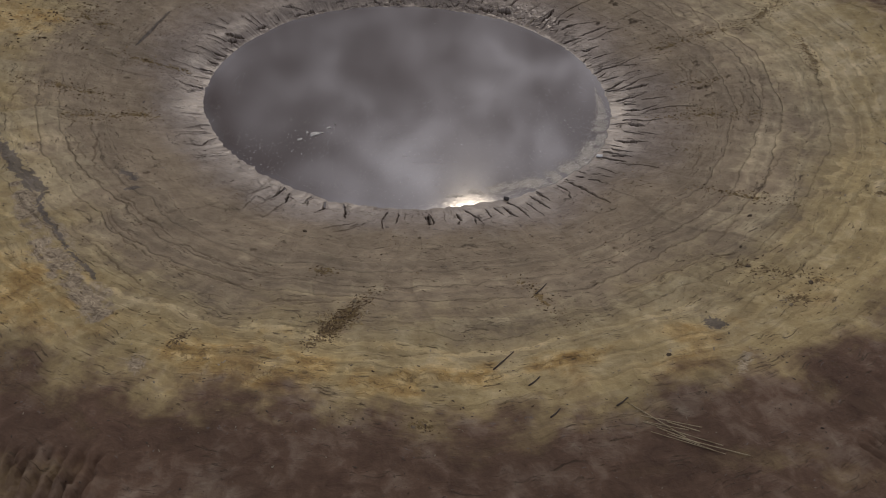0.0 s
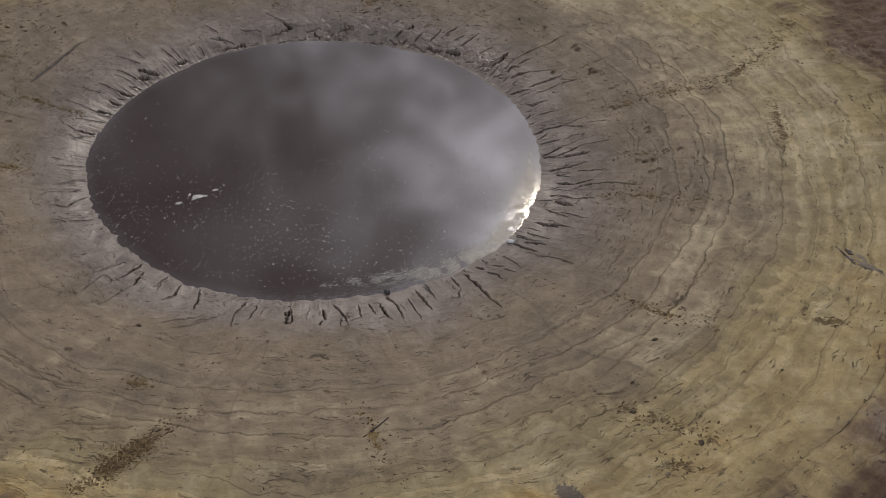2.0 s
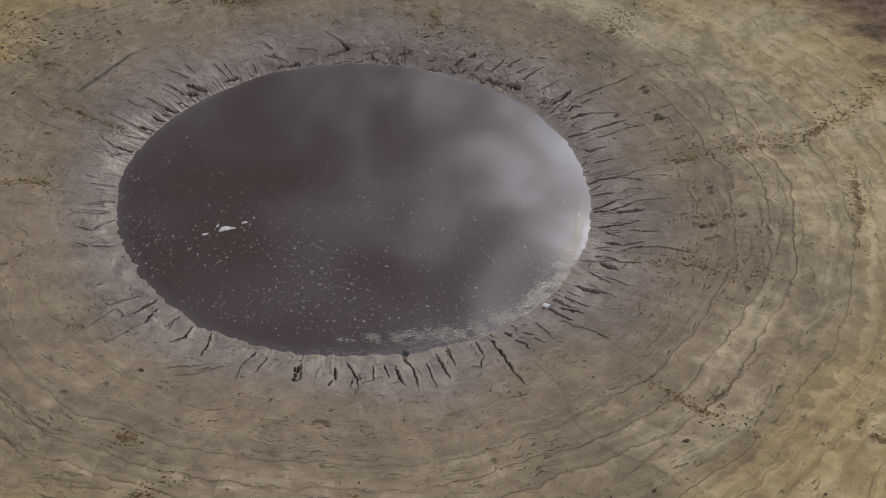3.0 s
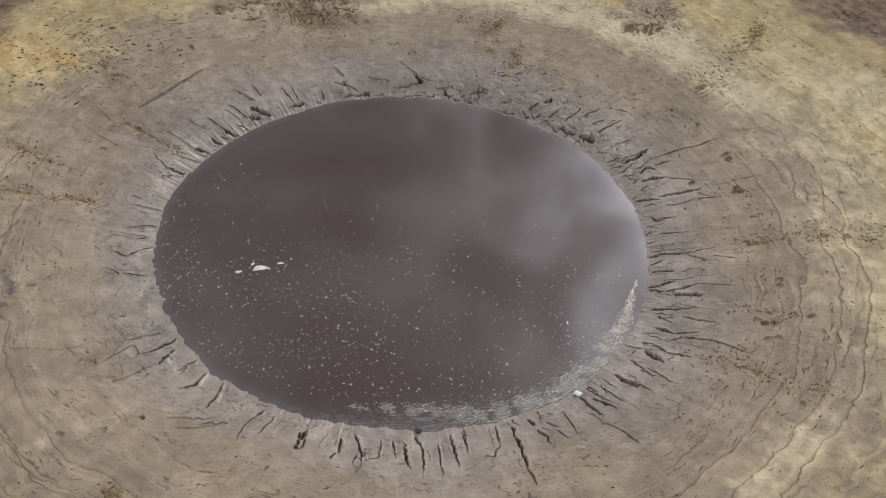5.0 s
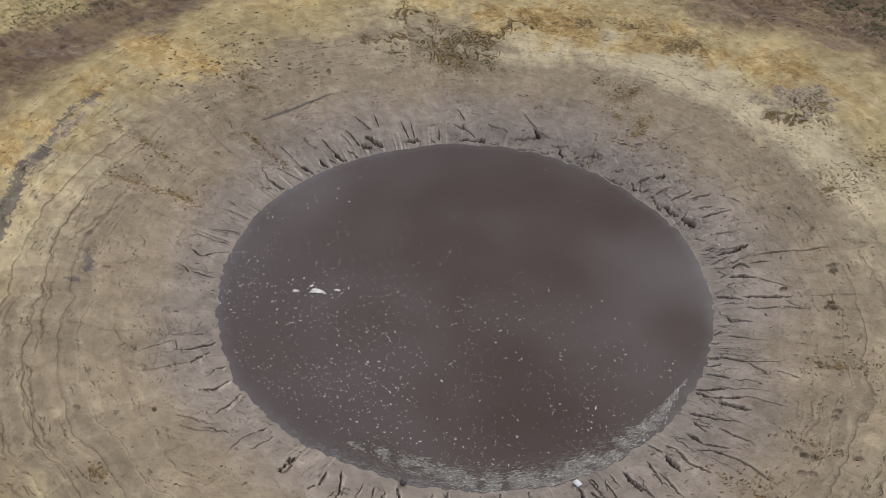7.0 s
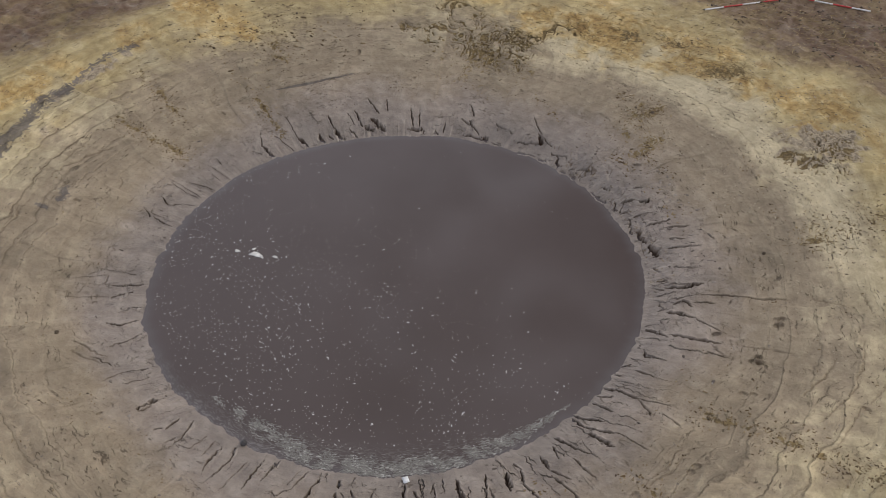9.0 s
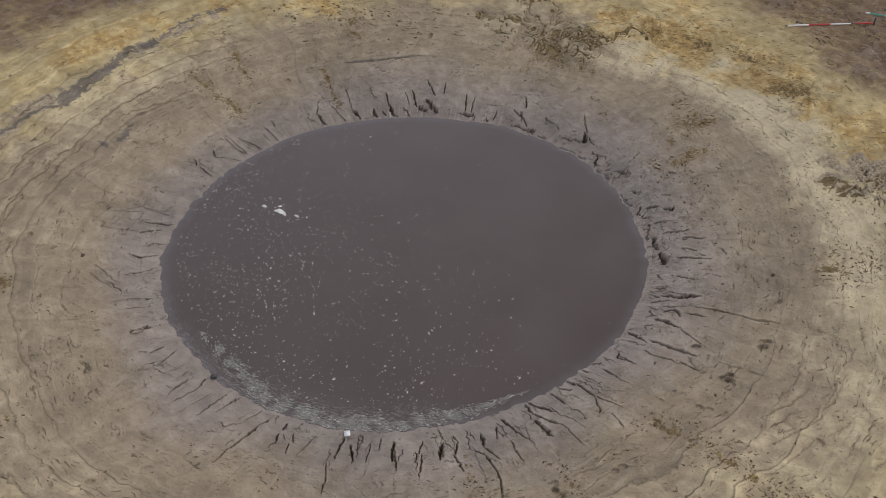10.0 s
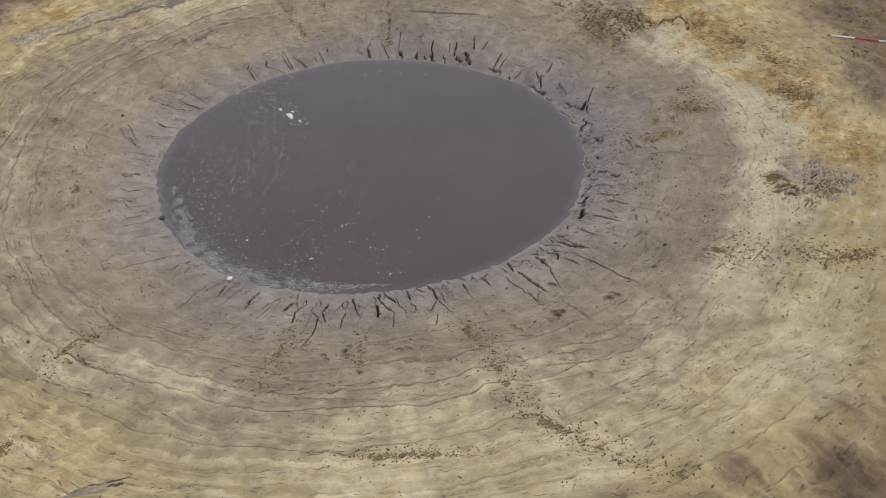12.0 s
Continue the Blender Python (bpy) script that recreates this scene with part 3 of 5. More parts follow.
BEDS_SOUTH = ((0.025, -108.2, 3.01, -101.4, 3.03, -99.6, 3.02), (0.023, -97.7, 3.03, -94.2, 2.92), (0.027, -87.2, 3.39, -84.2, 3.48, -80.6, 3.66, -76.3, 3.67, -73.2, 3.76), (0.027, -83.5, 2.88, -79.9, 2.91, -77.0, 3.01), (0.022, -90.4, 2.99, -87.4, 2.91, -85.0, 2.86), (0.02, -72.7, 3.68, -68.9, 3.74), (0.03, -72.0, 3.16, -66.8, 3.24, -58.5, 2.94), (0.037, -104.7, 1.67, -101.5, 1.46), (0.026, -57.0, 1.26, -52.6, 0.86), (0.037, -56.4, 3.8, -51.5, 3.51), (0.023, -37.3, 3.52, -33.7, 3.53), (0.017, -48.1, 5.1, -43.2, 4.87, -37.6, 4.79), (0.019, -21.4, 4.0, -16.5, 3.96, -9.6, 4.05), (0.051, -8.6, 4.08, -5.8, 4.29), (0.021, 7.6, 2.13, 16.2, 2.08))
BEDS_EAST = ((0.022, -5.6, 3.8, -0.8, 3.67, 2.8, 3.51), (0.026, 4.5, 3.51, 8.5, 3.56, 12.5, 3.56, 17.6, 3.63), (0.026, 14.8, 1.58, 19.7, 1.38), (0.028, 32.7, 3.27, 38.2, 3.34, 41.1, 3.39), (0.028, 33.2, 3.62, 39.1, 3.73, 43.3, 3.6))
BEDS_NORTH_EAST = ((0.025, 40.0, 1.94, 45.9, 1.97, 49.9, 1.88), (0.019, 42.7, 3.32, 45.0, 3.11), (0.018, 43.3, 3.5, 48.4, 3.51), (0.023, 48.5, 3.45, 52.9, 3.52, 55.0, 3.51), (0.019, 31.7, 2.84, 35.6, 2.87), (0.03, 66.8, 2.9, 70.1, 3.02, 73.8, 3.25), (0.016, 63.1, 3.25, 69.3, 3.56, 73.4, 3.7), (0.024, 59.3, 3.63, 62.6, 3.66, 67.9, 3.78), (0.019, 70.9, 4.3, 73.9, 4.4), (0.019, 68.9, 3.88, 73.4, 4.1), (0.044, 98.2, 6.14, 94.6, 6.2), (0.034, 67.2, 6.6, 67.8, 7.1), (0.029, 80.8, 6.65, 81.5, 7.36), (0.03, 153.4, 3.24, 148.4, 3.59, 140.4, 3.78), (0.035, 132.2, 4.01, 129.5, 3.99, 126.5, 4.16))
BEDS_WEST = ((0.037, -61.1, 3.44, -65.7, 3.6, -74.0, 3.65), (0.044, -60.2, 2.94, -66.8, 3.1, -75.3, 3.01), (0.047, -78.6, 2.88, -83.2, 2.85, -92.6, 2.8), (0.04, -72.2, 4.4, -78.8, 4.21, -84.4, 4.06), (0.032, -78.1, 3.56, -89.1, 3.26), (0.057, -98.9, 2.81, -110.6, 2.34))
BEDS_NORTH = ((0.03, -59.3, 3.86, -54.0, 3.57), (0.036, -59.3, 1.18, -53.7, 0.73), (0.025, -101.8, 2.84, -109.1, 2.85), (0.041, -119.6, 3.91, -124.0, 3.73), (0.027, -114.8, 4.04, -118.7, 4.02), (0.033, 89.0, 2.9, 87.3, 2.98, 85.7, 3.53), (0.027, 80.0, 3.73, 76.0, 3.69, 70.7, 3.62), (0.025, 68.9, 2.97, 72.8, 3.19, 75.8, 3.26), (0.021, 74.5, 1.24, 71.9, 1.64), (0.021, 75.9, 1.71, 75.5, 2.64), (0.045, 88.3, 3.8, 84.7, 3.94), (0.031, 49.9, 1.77, 45.5, 1.85, 40.7, 1.89), (0.019, 81.8, 6.66, 88.1, 6.69))
# shoe prints: degrees, metres from the water, turn
PRINTS = ((72.9, 2.1, -0.2), (82.1, 2.4, -0.4), (73.0, 2.1, -0.1), (64.8, 2.11, 1.5), (81.9, 2.31, -0.1), (82.1, 2.38, -0.3), (73.1, 2.09, -0.1), (74.4, 4.97, 1.7), (38.7, 1.98, 0.3), (35.8, 2.22, 1.1), (38.5, 2.11, 0.9), (47.0, 2.19, -0.7), (72.5, 2.08, 1.3))
BANK_CREVICES = BANK_WEST + BANK_ACROSS + BANK_NORTH + BANK_NORTH_EAST + BANK_EAST + BANK_TUB + BANK_STONE + BANK_SOUTH + BANK_SOUTH_WEST
BED_CRACKS = BEDS_SOUTH + BEDS_EAST + BEDS_NORTH_EAST + BEDS_WEST + BEDS_NORTH


def shape_sheet(D, COLUMNS):
    """The ground's form and its zones on one ring of the sheet: rows D metres from the water, so many columns round."""
    rng = random.Random(7)
    TH = np.linspace(-math.pi, math.pi, COLUMNS, endpoint=False)
    DG, TG = np.meshgrid(D, TH, indexing="ij")
    RG = shore_radius(TH)[None, :] + DG
    XG, YG = CX + RG * np.cos(TG), CY + RG * np.sin(TG)
    # how much shade is painted into the colour at each point
    CREASE_SHADE = np.zeros_like(DG)

    def column_window(th0, half):
        """Columns within half radians of th0."""
        n = int(half / (2 * math.pi) * COLUMNS) + 2
        mid = int(round((th0 + math.pi) / (2 * math.pi) * COLUMNS))
        return np.arange(mid - n, mid + n + 1) % COLUMNS

    def gully(z, d0, th0, length, width, depth, slant=0.0, seed=0):
        """A crevice that runs up the bank from d0 metres above the water, with a ragged, crooked line and shade painted
        inside.
        """
        rows = np.where((D > d0 - 0.05) & (D < d0 + length + 0.05))[0]
        r = 4.8 + d0
        cols = column_window(th0, (abs(slant) * length + 0.35) / r)
        win = np.ix_(rows, cols)
        u = (DG[win] - d0) / length
        side = (TG[win] - th0 + math.pi) % (2 * math.pi) - math.pi
        side = side * (RG[win]) - slant * (u * length) - 0.032 * vnoise(u * length * 6 + seed, u * 0 + seed * 1.7, seed) - 0.022 * vnoise(u * length * 24 + seed, u * 0, seed + 1)
        shape = np.clip(u * 6, 0, 1) * np.clip(1 - u, 0, 1) ** 0.6 * (0.75 + 0.35 * vnoise(u * length * 9, u * 0 + seed, seed + 2))
        w = width * np.clip(shape, 0.2, 1.2)
        cut = np.clip(1 - np.abs(side) / w, 0, 1)
        lip = np.exp(-((side - 1.7 * w) / (1.2 * w)) ** 2) * 0.07
        inside = (u > 0) & (u < 1)
        CREASE_SHADE[win] = np.maximum(CREASE_SHADE[win], np.where(inside, np.clip(2.2 * cut - 0.3, 0, 1) * np.clip(1.6 * shape, 0, 1), 0))
        z[win] += np.where(inside, (-np.minimum(cut * 2.2, 1) + lip) * 2.4 * depth * np.clip(1.5 * shape, 0, 1), 0)

    def crevice(z, width, corners, depth, seed, shade_part=1.0):
        """A ragged crack along a crooked line of corners (degrees, metres from the water), with shade painted inside.
        """
        way = np.array(corners, float).reshape(-1, 2)
        mid_th, rad = radians(way[0, 0]), 4.85 + way[:, 1].mean()
        a = ((way[:, 0] - way[0, 0] + 180) % 360 - 180) * math.pi / 180 * rad
        b = way[:, 1]
        rows = np.where((D > b.min() - 0.2) & (D < b.max() + 0.2))[0]
        if len(rows) == 0:
            return
        cols = column_window(mid_th, (np.abs(a).max() + 0.25) / rad)
        win = np.ix_(rows, cols)
        A = ((TG[win] - mid_th + math.pi) % (2 * math.pi) - math.pi) * rad
        B = DG[win]
        wob = 0.25 * width + 0.008
        A = A + wob * vnoise(B * 17 + seed, A * 17, seed) + 0.6 * wob * vnoise(B * 43, A * 43 + seed, seed + 1)
        B = B + wob * vnoise(A * 17 + 5, B * 17 + seed, seed + 2)
        run = np.hypot(np.diff(a), np.diff(b))
        whole = max(run.sum(), 1e-3)
        near, side, u = np.full(A.shape, 9.0), np.zeros(A.shape), np.zeros(A.shape)
        start = 0.0
        for k, length in enumerate(run):
            length = max(length, 1e-3)
            da, db = (a[k + 1] - a[k]) / length, (b[k + 1] - b[k]) / length
            p = np.clip((A - a[k]) * da + (B - b[k]) * db, 0, length)
            dist = np.hypot(A - a[k] - p * da, B - b[k] - p * db)
            closer = dist < near
            near = np.where(closer, dist, near)
            side = np.where(closer, (A - a[k]) * db - (B - b[k]) * da, side)
            u = np.where(closer, (start + p) / whole, u)
            start += length
        taper = np.clip(0.35 + 5 * u, 0, 1) * np.clip(0.15 + 3.2 * (1 - u), 0, 1)
        w = 0.4 * width * taper * (1 + 0.35 * vnoise(u * whole * 8, u * 0 + seed, seed + 4)) + 0.004
        cut = np.clip(1.25 - near / w, 0, 1)
        cut = cut * cut * (3 - 2 * cut)
        lip = np.exp(-((side - 2.0 * w) / (1.4 * w)) ** 2) * (near < 5 * w)
        z[win] += depth * taper * (0.16 * lip - cut)
        CREASE_SHADE[win] = np.maximum(CREASE_SHADE[win], shade_part * cut * np.clip(0.45 + width * 14, 0, 1))

    def dent(z, marks_brown, x, y, length, width, turn, depth):
        """A slight print pressed into the mud, with a browner middle and a raised rim."""
        d0, th0 = polar(np.array([x]), np.array([y]))
        rows = np.where(np.abs(D - d0[0]) < length * 1.2)[0]
        cols = column_window(th0[0], length * 1.2 / (4.8 + max(d0[0], 0)))
        win = np.ix_(rows, cols)
        dx, dy = XG[win] - x, YG[win] - y
        a, b = dx * math.cos(turn) + dy * math.sin(turn), -dx * math.sin(turn) + dy * math.cos(turn)
        q = np.sqrt((a / (length / 2)) ** 2 + (b / (width / 2)) ** 2)
        z[win] += -depth * (1 - smooth(q, 0.7, 1.0)) + 0.35 * depth * np.exp(-((q - 1.12) / 0.14) ** 2)
        marks_brown[win] = np.maximum(marks_brown[win], 0.2 * (1 - smooth(q, 0.75, 1.0)))
        # the shadow under the rim of larger prints, painted as a dark ring
        CREASE_SHADE[win] = np.maximum(CREASE_SHADE[win], 0.6 * np.exp(-((q - 0.93) / 0.12) ** 2) * (length > 0.1))

    def blob(x, y, r, stretch=1.0, turn=0.0):
        """A soft patch on the ground sheet, 1 in its middle and 0 outside."""
        dx, dy = XG - x, YG - y
        a, b = dx * math.cos(turn) + dy * math.sin(turn), -dx * math.sin(turn) + dy * math.cos(turn)
        q = np.sqrt((a / (r * stretch)) ** 2 + (b / r) ** 2)
        return 0.8 * (1 - smooth(q + (0.2 + 0.7 * min(1, 2 * r)) * PATCH + 0.35 * GRAIN, 0.2, 1.6))

    WARP = fbm(XG * 0.45, YG * 0.45, 4, 11)
    PATCH = fbm(XG * 1.6, YG * 1.6, 4, 23)
    GRAIN = fbm(XG * 6, YG * 6, 3, 29)
    ZG = base_height(DG + shore_nibbles(TH)[None, :] * smooth(DG, 0.02, 0.45), TG)
    above = smooth(DG, 0.0, 0.35)
    ZG += above * (0.05 * WARP + 0.016 * PATCH)
    ZG += 0.006 * fbm(XG * 9, YG * 9, 3, 31) * above
    # the bank rises in a small scarp by the water on the far side, and is soft on the near side
    ZG += 0.08 * smooth(DG, 0.0, 0.55) * (1 - smooth(DG, 0.8, 2.6)) * smooth(np.cos(TG - radians(150)), -0.2, 0.8)
    # bedding ledges
    bed = fbm(np.cos(TG) * 2.2 + 3 + DG * 2.6, np.sin(TG) * 2.2 + DG * 0.2, 4, 41)
    ZG += 0.02 * bed * smooth(DG, 0.8, 2.5) * (1 - smooth(DG, 6, 8))
    # strips left by the digger's bucket, each smoothed to its own level
    strip_at = TH * 11 + 1.2 * vnoise(TH * 2.0, TH * 0, 81)
    lane = strip_at[None, :] + 0.35 * (vnoise(DG * 0.7, DG * 0, 83))
    level = hashed(np.floor(lane), np.floor(lane) * 0, 85) * 2 - 1
    step = smooth(lane - np.floor(lane), 0.0, 0.05)
    before = hashed(np.floor(lane) - 1, np.floor(lane) * 0, 85) * 2 - 1
    STRIPS = before + (level - before) * step
    ZG += 0.014 * STRIPS * smooth(DG, 0.9, 1.6) * (1 - smooth(DG, 4.2, 5.6))
    # where the dark topsoil begins, round the basin
    edge = np.interp(np.degrees(TG), EDGE_DEG, EDGE_D) + 0.5 * WARP + 0.25 * PATCH
    outside = smooth(DG, edge - 0.3, edge + 1.0)
    calm = 1 - 0.65 * smooth(np.cos(TG + radians(50)), 0.4, 0.9)
    lump = 1 - np.abs(fbm(XG * 1.7, YG * 1.7, 4, 53))
    ZG += outside * (1 - smooth(DG, 30, 60)) * calm * (0.12 * (lump - 0.75) + 0.05 * fbm(XG * 6, YG * 6, 3, 59))
    ridged = 1 - np.abs(fbm(XG * 2.6 + 0.8 * WARP, YG * 5.5, 4, 67))
    ZG += 0.07 * calm * (ridged - 0.8) * smooth(DG, edge + 0.9, edge + 2.0) * (1 - smooth(DG, 25, 40))

    def arc(th0, d0, th1, d1, seed):
        """Distance outwards from a crooked line along the bedding, and how strong it is there."""
        u = ((np.degrees(TH) - th0 + 180) % 360 - 180) / (th1 - th0)
        span = abs(th1 - th0)
        line = d0 + (d1 - d0) * np.clip(u, 0, 1) + 0.09 * vnoise(u * span * 0.16 + seed, u * 0 + seed, seed) + 0.03 * vnoise(u * span * 0.9, u * 0 + seed, seed + 3) + 0.012 * vnoise(u * span * 2.6, u * 0 + seed, seed + 4)
        ends = smooth(u, 0.0, 0.06) * (1 - smooth(u, 0.94, 1.0)) * np.clip(0.6 + 0.6 * vnoise(u * span * 0.5 + 9, u * 0, seed + 5), 0, 1)
        return DG - line[None, :], np.broadcast_to(ends[None, :], DG.shape)

    ledge_shade = np.zeros_like(DG)
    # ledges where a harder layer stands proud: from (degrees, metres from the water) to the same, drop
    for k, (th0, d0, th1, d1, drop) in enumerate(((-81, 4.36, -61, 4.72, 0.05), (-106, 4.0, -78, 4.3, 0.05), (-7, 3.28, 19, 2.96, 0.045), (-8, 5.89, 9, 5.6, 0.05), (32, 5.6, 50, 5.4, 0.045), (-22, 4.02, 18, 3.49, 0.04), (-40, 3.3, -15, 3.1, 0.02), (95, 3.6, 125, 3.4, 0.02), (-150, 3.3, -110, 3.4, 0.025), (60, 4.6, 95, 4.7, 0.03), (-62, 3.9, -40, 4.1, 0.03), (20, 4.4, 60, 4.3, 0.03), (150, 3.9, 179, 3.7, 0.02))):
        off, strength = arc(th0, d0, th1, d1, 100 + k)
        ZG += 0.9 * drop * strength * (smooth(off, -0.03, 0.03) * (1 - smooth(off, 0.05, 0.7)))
        # a shadow line painted in brown along the foot of the ledge
        ledge_shade = np.maximum(ledge_shade, 0.35 * strength * np.exp(-((off + 0.03) / 0.022) ** 2))
    # open cracks along the bedding
    for k, (width, *corners) in enumerate(BED_CRACKS):
        crevice(ZG, max(width, 0.03), corners, 0.016, 700 + k, 0.5)

    zone_mud = 1 - smooth(DG * (1 + 0.5 * smooth(np.cos(TG + radians(75)), 0.3, 0.9)) + 0.7 * WARP + 0.3 * PATCH, 0.4, 2.6)
    zone_yellow = smooth(DG + 0.9 * WARP + 0.5 * PATCH, 2.8, 5.6) * (1 - 0.35 * smooth(np.cos(TG + radians(20)), 0.2, 1.0) * (1 - smooth(DG, 3.5, 5)))
    zone_dark = smooth(DG + 0.25 * GRAIN + 0.9 * PATCH + 0.5 * WARP, edge - 1.1, edge + 1.1) * (1 - 0.3 * smooth(np.cos(TG + radians(145)), 0.1, 0.9)) * (1 - 0.24 * smooth(np.cos(TG - radians(110)), 0.1, 0.8))
    for x, y, r, s, a in ((-7.5, 1.62, 0.4, 2.0, 0.7), (0.1, 9.0, 0.45, 2.4, 0.6), (-5.6, 3.0, 0.3, 2.0, 0.7), (0.5, 10.7, 0.3, 2.4, 1.35), (-9.2, 24.9, 0.5, 1.8, 0.7), (-10.3, 25.6, 0.3, 1.5, 1.0), (-5.9, 5.35, 0.45, 1.5, 0.7), (-2.0, 9.4, 0.4, 1.6, 1.0), (-8.2, 3.7, 0.4, 1.6, 0.5)):
        zone_dark *= 1 - 0.45 * blob(x, y, r, s, a)
    off_pale = (DG - 3.9) / 0.75
    zone_pale = (0.62 * smooth(fbm(np.cos(TG) * 3 + DG * 1.3, np.sin(TG) * 3 - DG * 0.6, 4, 71) + 0.3 * STRIPS, -0.2, 0.6) + 0.95 * np.exp(-off_pale ** 2) * smooth(np.cos(TG - radians(125)), 0.62, 0.92)) * smooth(DG + 0.5 * WARP, 1.9, 3.6) * (1 - smooth(DG, edge - 1.4, edge - 0.2))
    bright_side = smooth(np.cos(TG - radians(62)), 0.6, 0.9) * smooth(DG + 0.6 * WARP, 2.0, 4.4) + 0.8 * smooth(np.cos(TG + radians(32)), 0.85, 0.97) * smooth(DG + 0.5 * WARP, 3.9, 4.6)
    zone_pale = np.maximum(zone_pale, bright_side * (0.55 + 0.4 * PATCH) * (1 - smooth(DG, edge - 1.0, edge + 0.1)))
    zone_orange = (0.35 + 0.55 * smooth(PATCH + 0.6 * WARP, -0.1, 0.7)) * smooth(DG + 0.4 * PATCH, edge - 2.2, edge - 1.2) * (1 - smooth(DG, edge - 0.7, edge + 0.2))
    zone_orange *= 1 - 0.85 * smooth(np.cos(TG - radians(62)), 0.72, 0.92)
    for x, y, r, s, a in ((-20.4, 7.7, 0.6, 2.4, 0.9), (-17.4, 22.2, 0.45, 2.4, 0.3), (-18.2, 22.5, 0.6, 2.0, 0.6), (-19.4, 20.9, 0.5, 1.6, 1.0), (-20.95, 19.4, 0.6, 2.2, 1.05), (-18.6, 21.9, 0.4, 2.0, 0.6), (-21.4, 17.6, 0.95, 1.9, 1.2), (-22.0, 15.9, 0.7, 1.6, 1.4), (-20.3, 19.6, 0.6, 1.8, 1.0), (-7.3, 4.65, 0.6, 2.2, 0.56), (-6.6, 5.0, 0.4, 1.6, 0.7), (-10.8, 3.3, 0.5, 2.4, -0.3), (-15.5, 4.35, 0.4, 2.6, -0.3), (-5.4, 6.0, 0.3, 2.5, 0.6), (-4.9, 6.9, 0.3, 3.0, 0.86), (-3.9, 8.2, 0.28, 3.0, 1.03), (-2.6, 9.5, 0.25, 3.0, 1.2), (-18.4, 21.8, 0.5, 2.2, 0.6), (-20.3, 7.6, 0.5, 2.6, 0.95), (-16.4, 4.85, 0.4, 2.0, 0.3)):
        zone_orange = np.maximum(zone_orange, 1.35 * blob(x, y, r, s, a))
    # tan ground, driven over, outside the far corner
    zone_dark = zone_dark * (1 - 0.9 * np.clip(1.4 * blob(-23.1, 4.0, 1.3, 1.6, 2.2), 0, 1))
    mark_brown = np.zeros_like(DG)
    for x, y, r, s, a in BROWN:
        mark_brown = np.maximum(mark_brown, (0.6 if r > 0.4 else 1.1 if 4 < s < 5 else 0.75) * blob(x, y, r, s, a))
    # trails of crumbs and drag marks that run up the slope: degrees and metres, from and to, width
    for k, (th0, d0, th1, d1, width) in enumerate(TRAILS):
        u = np.clip((DG - d0) / (d1 - d0), 0, 1)
        side = ((np.degrees(TG) - (th0 + (th1 - th0) * u) + 180) % 360 - 180) * math.pi / 180 * RG
        side = side + 0.12 * WARP + 0.1 * PATCH
        trail = np.exp(-(side / (1.3 * width)) ** 2) * smooth(GRAIN + 0.7 * PATCH, -0.35, 0.3) * smooth(DG, d0 - 0.1, d0 + 0.1) * (1 - smooth(DG, d1 - 0.1, d1 + 0.1))
        mark_brown = np.maximum(mark_brown, trail * 0.62)
        ZG -= 0.02 * trail * (0.6 + fbm(XG * 14, YG * 14, 2, 300 + k))
    mark_brown = np.maximum(mark_brown, ledge_shade)
    mark_grey = np.zeros_like(DG)
    for x, y, r, s, a in ((-16.9, 22.3, 0.75, 1.25, 1.9), (-15.1, 5.6, 0.1, 2.0, 0.3), (-12.2, 4.6, 0.2, 4.0, -0.15), (-10.3, 4.25, 0.22, 3.0, -0.25), (-8.3, 3.7, 0.2, 2.2, -0.4), (-1.9, 9.9, 0.12, 4.0, 1.9)):
        mark_grey = np.maximum(mark_grey, (1.35 if r > 0.5 else 0.8) * blob(x, y, r, s, a))
    for th0, d0, th1, d1, width in ((-99, 4.2, -71, 5.4, 0.22), (-128, 4.55, -112, 4.3, 0.12)):
        off, strength = arc(th0, d0, th1, d1, 400)
        mark_grey = np.maximum(mark_grey, 1.15 * np.clip(strength * 3, 0, 1) * np.exp(-(off / (1.3 * width)) ** 2) * (0.75 + 0.5 * GRAIN))
    # slate: one long strip on the far slope, a trail of it lower down, and small patches
    mark_slate = np.zeros_like(DG)
    for th0, d0, th1, d1, width, dark_part in ((-117, 4.42, -95, 4.05, 0.17, 0.85), (-130, 4.75, -116, 4.45, 0.1, 0.62), (-97, 4.0, -76, 4.85, 0.06, 0.75)):
        off, strength = arc(th0, d0, th1, d1, 420)
        mark_slate = np.maximum(mark_slate, dark_part * np.clip(strength * 3, 0, 1) * np.exp(-(off / width) ** 2))
    for x, y, r, s, a in ((-2.72, 10.5, 0.2, 1.0, 0.4), (-13.4, 6.68, 0.16, 1.7, 0.2), (-12.95, 6.45, 0.07, 2.0, 1.3)):
        mark_slate = np.maximum(mark_slate, 1.1 * blob(x, y, r, s, a))
    # straight gouges that a tooth of the bucket left, grey inside: from and to, half width
    for x0, y0, x1, y1, half in ((-18.2, 9.8, -18.85, 10.85, 0.05), (-18.7, 10.55, -19.25, 11.5, 0.035), (-18.5, 10.85, -18.6, 11.8, 0.018), (-18.35, 9.75, -18.95, 10.7, 0.015)):
        length, turn = math.hypot(x1 - x0, y1 - y0), math.atan2(y1 - y0, x1 - x0)
        a = ((XG - x0) * math.cos(turn) + (YG - y0) * math.sin(turn)) / length
        b = (YG - y0) * math.cos(turn) - (XG - x0) * math.sin(turn) + 0.01 * GRAIN
        w = half * np.sqrt(np.clip(4 * a * (1 - a), 1e-6, 1))
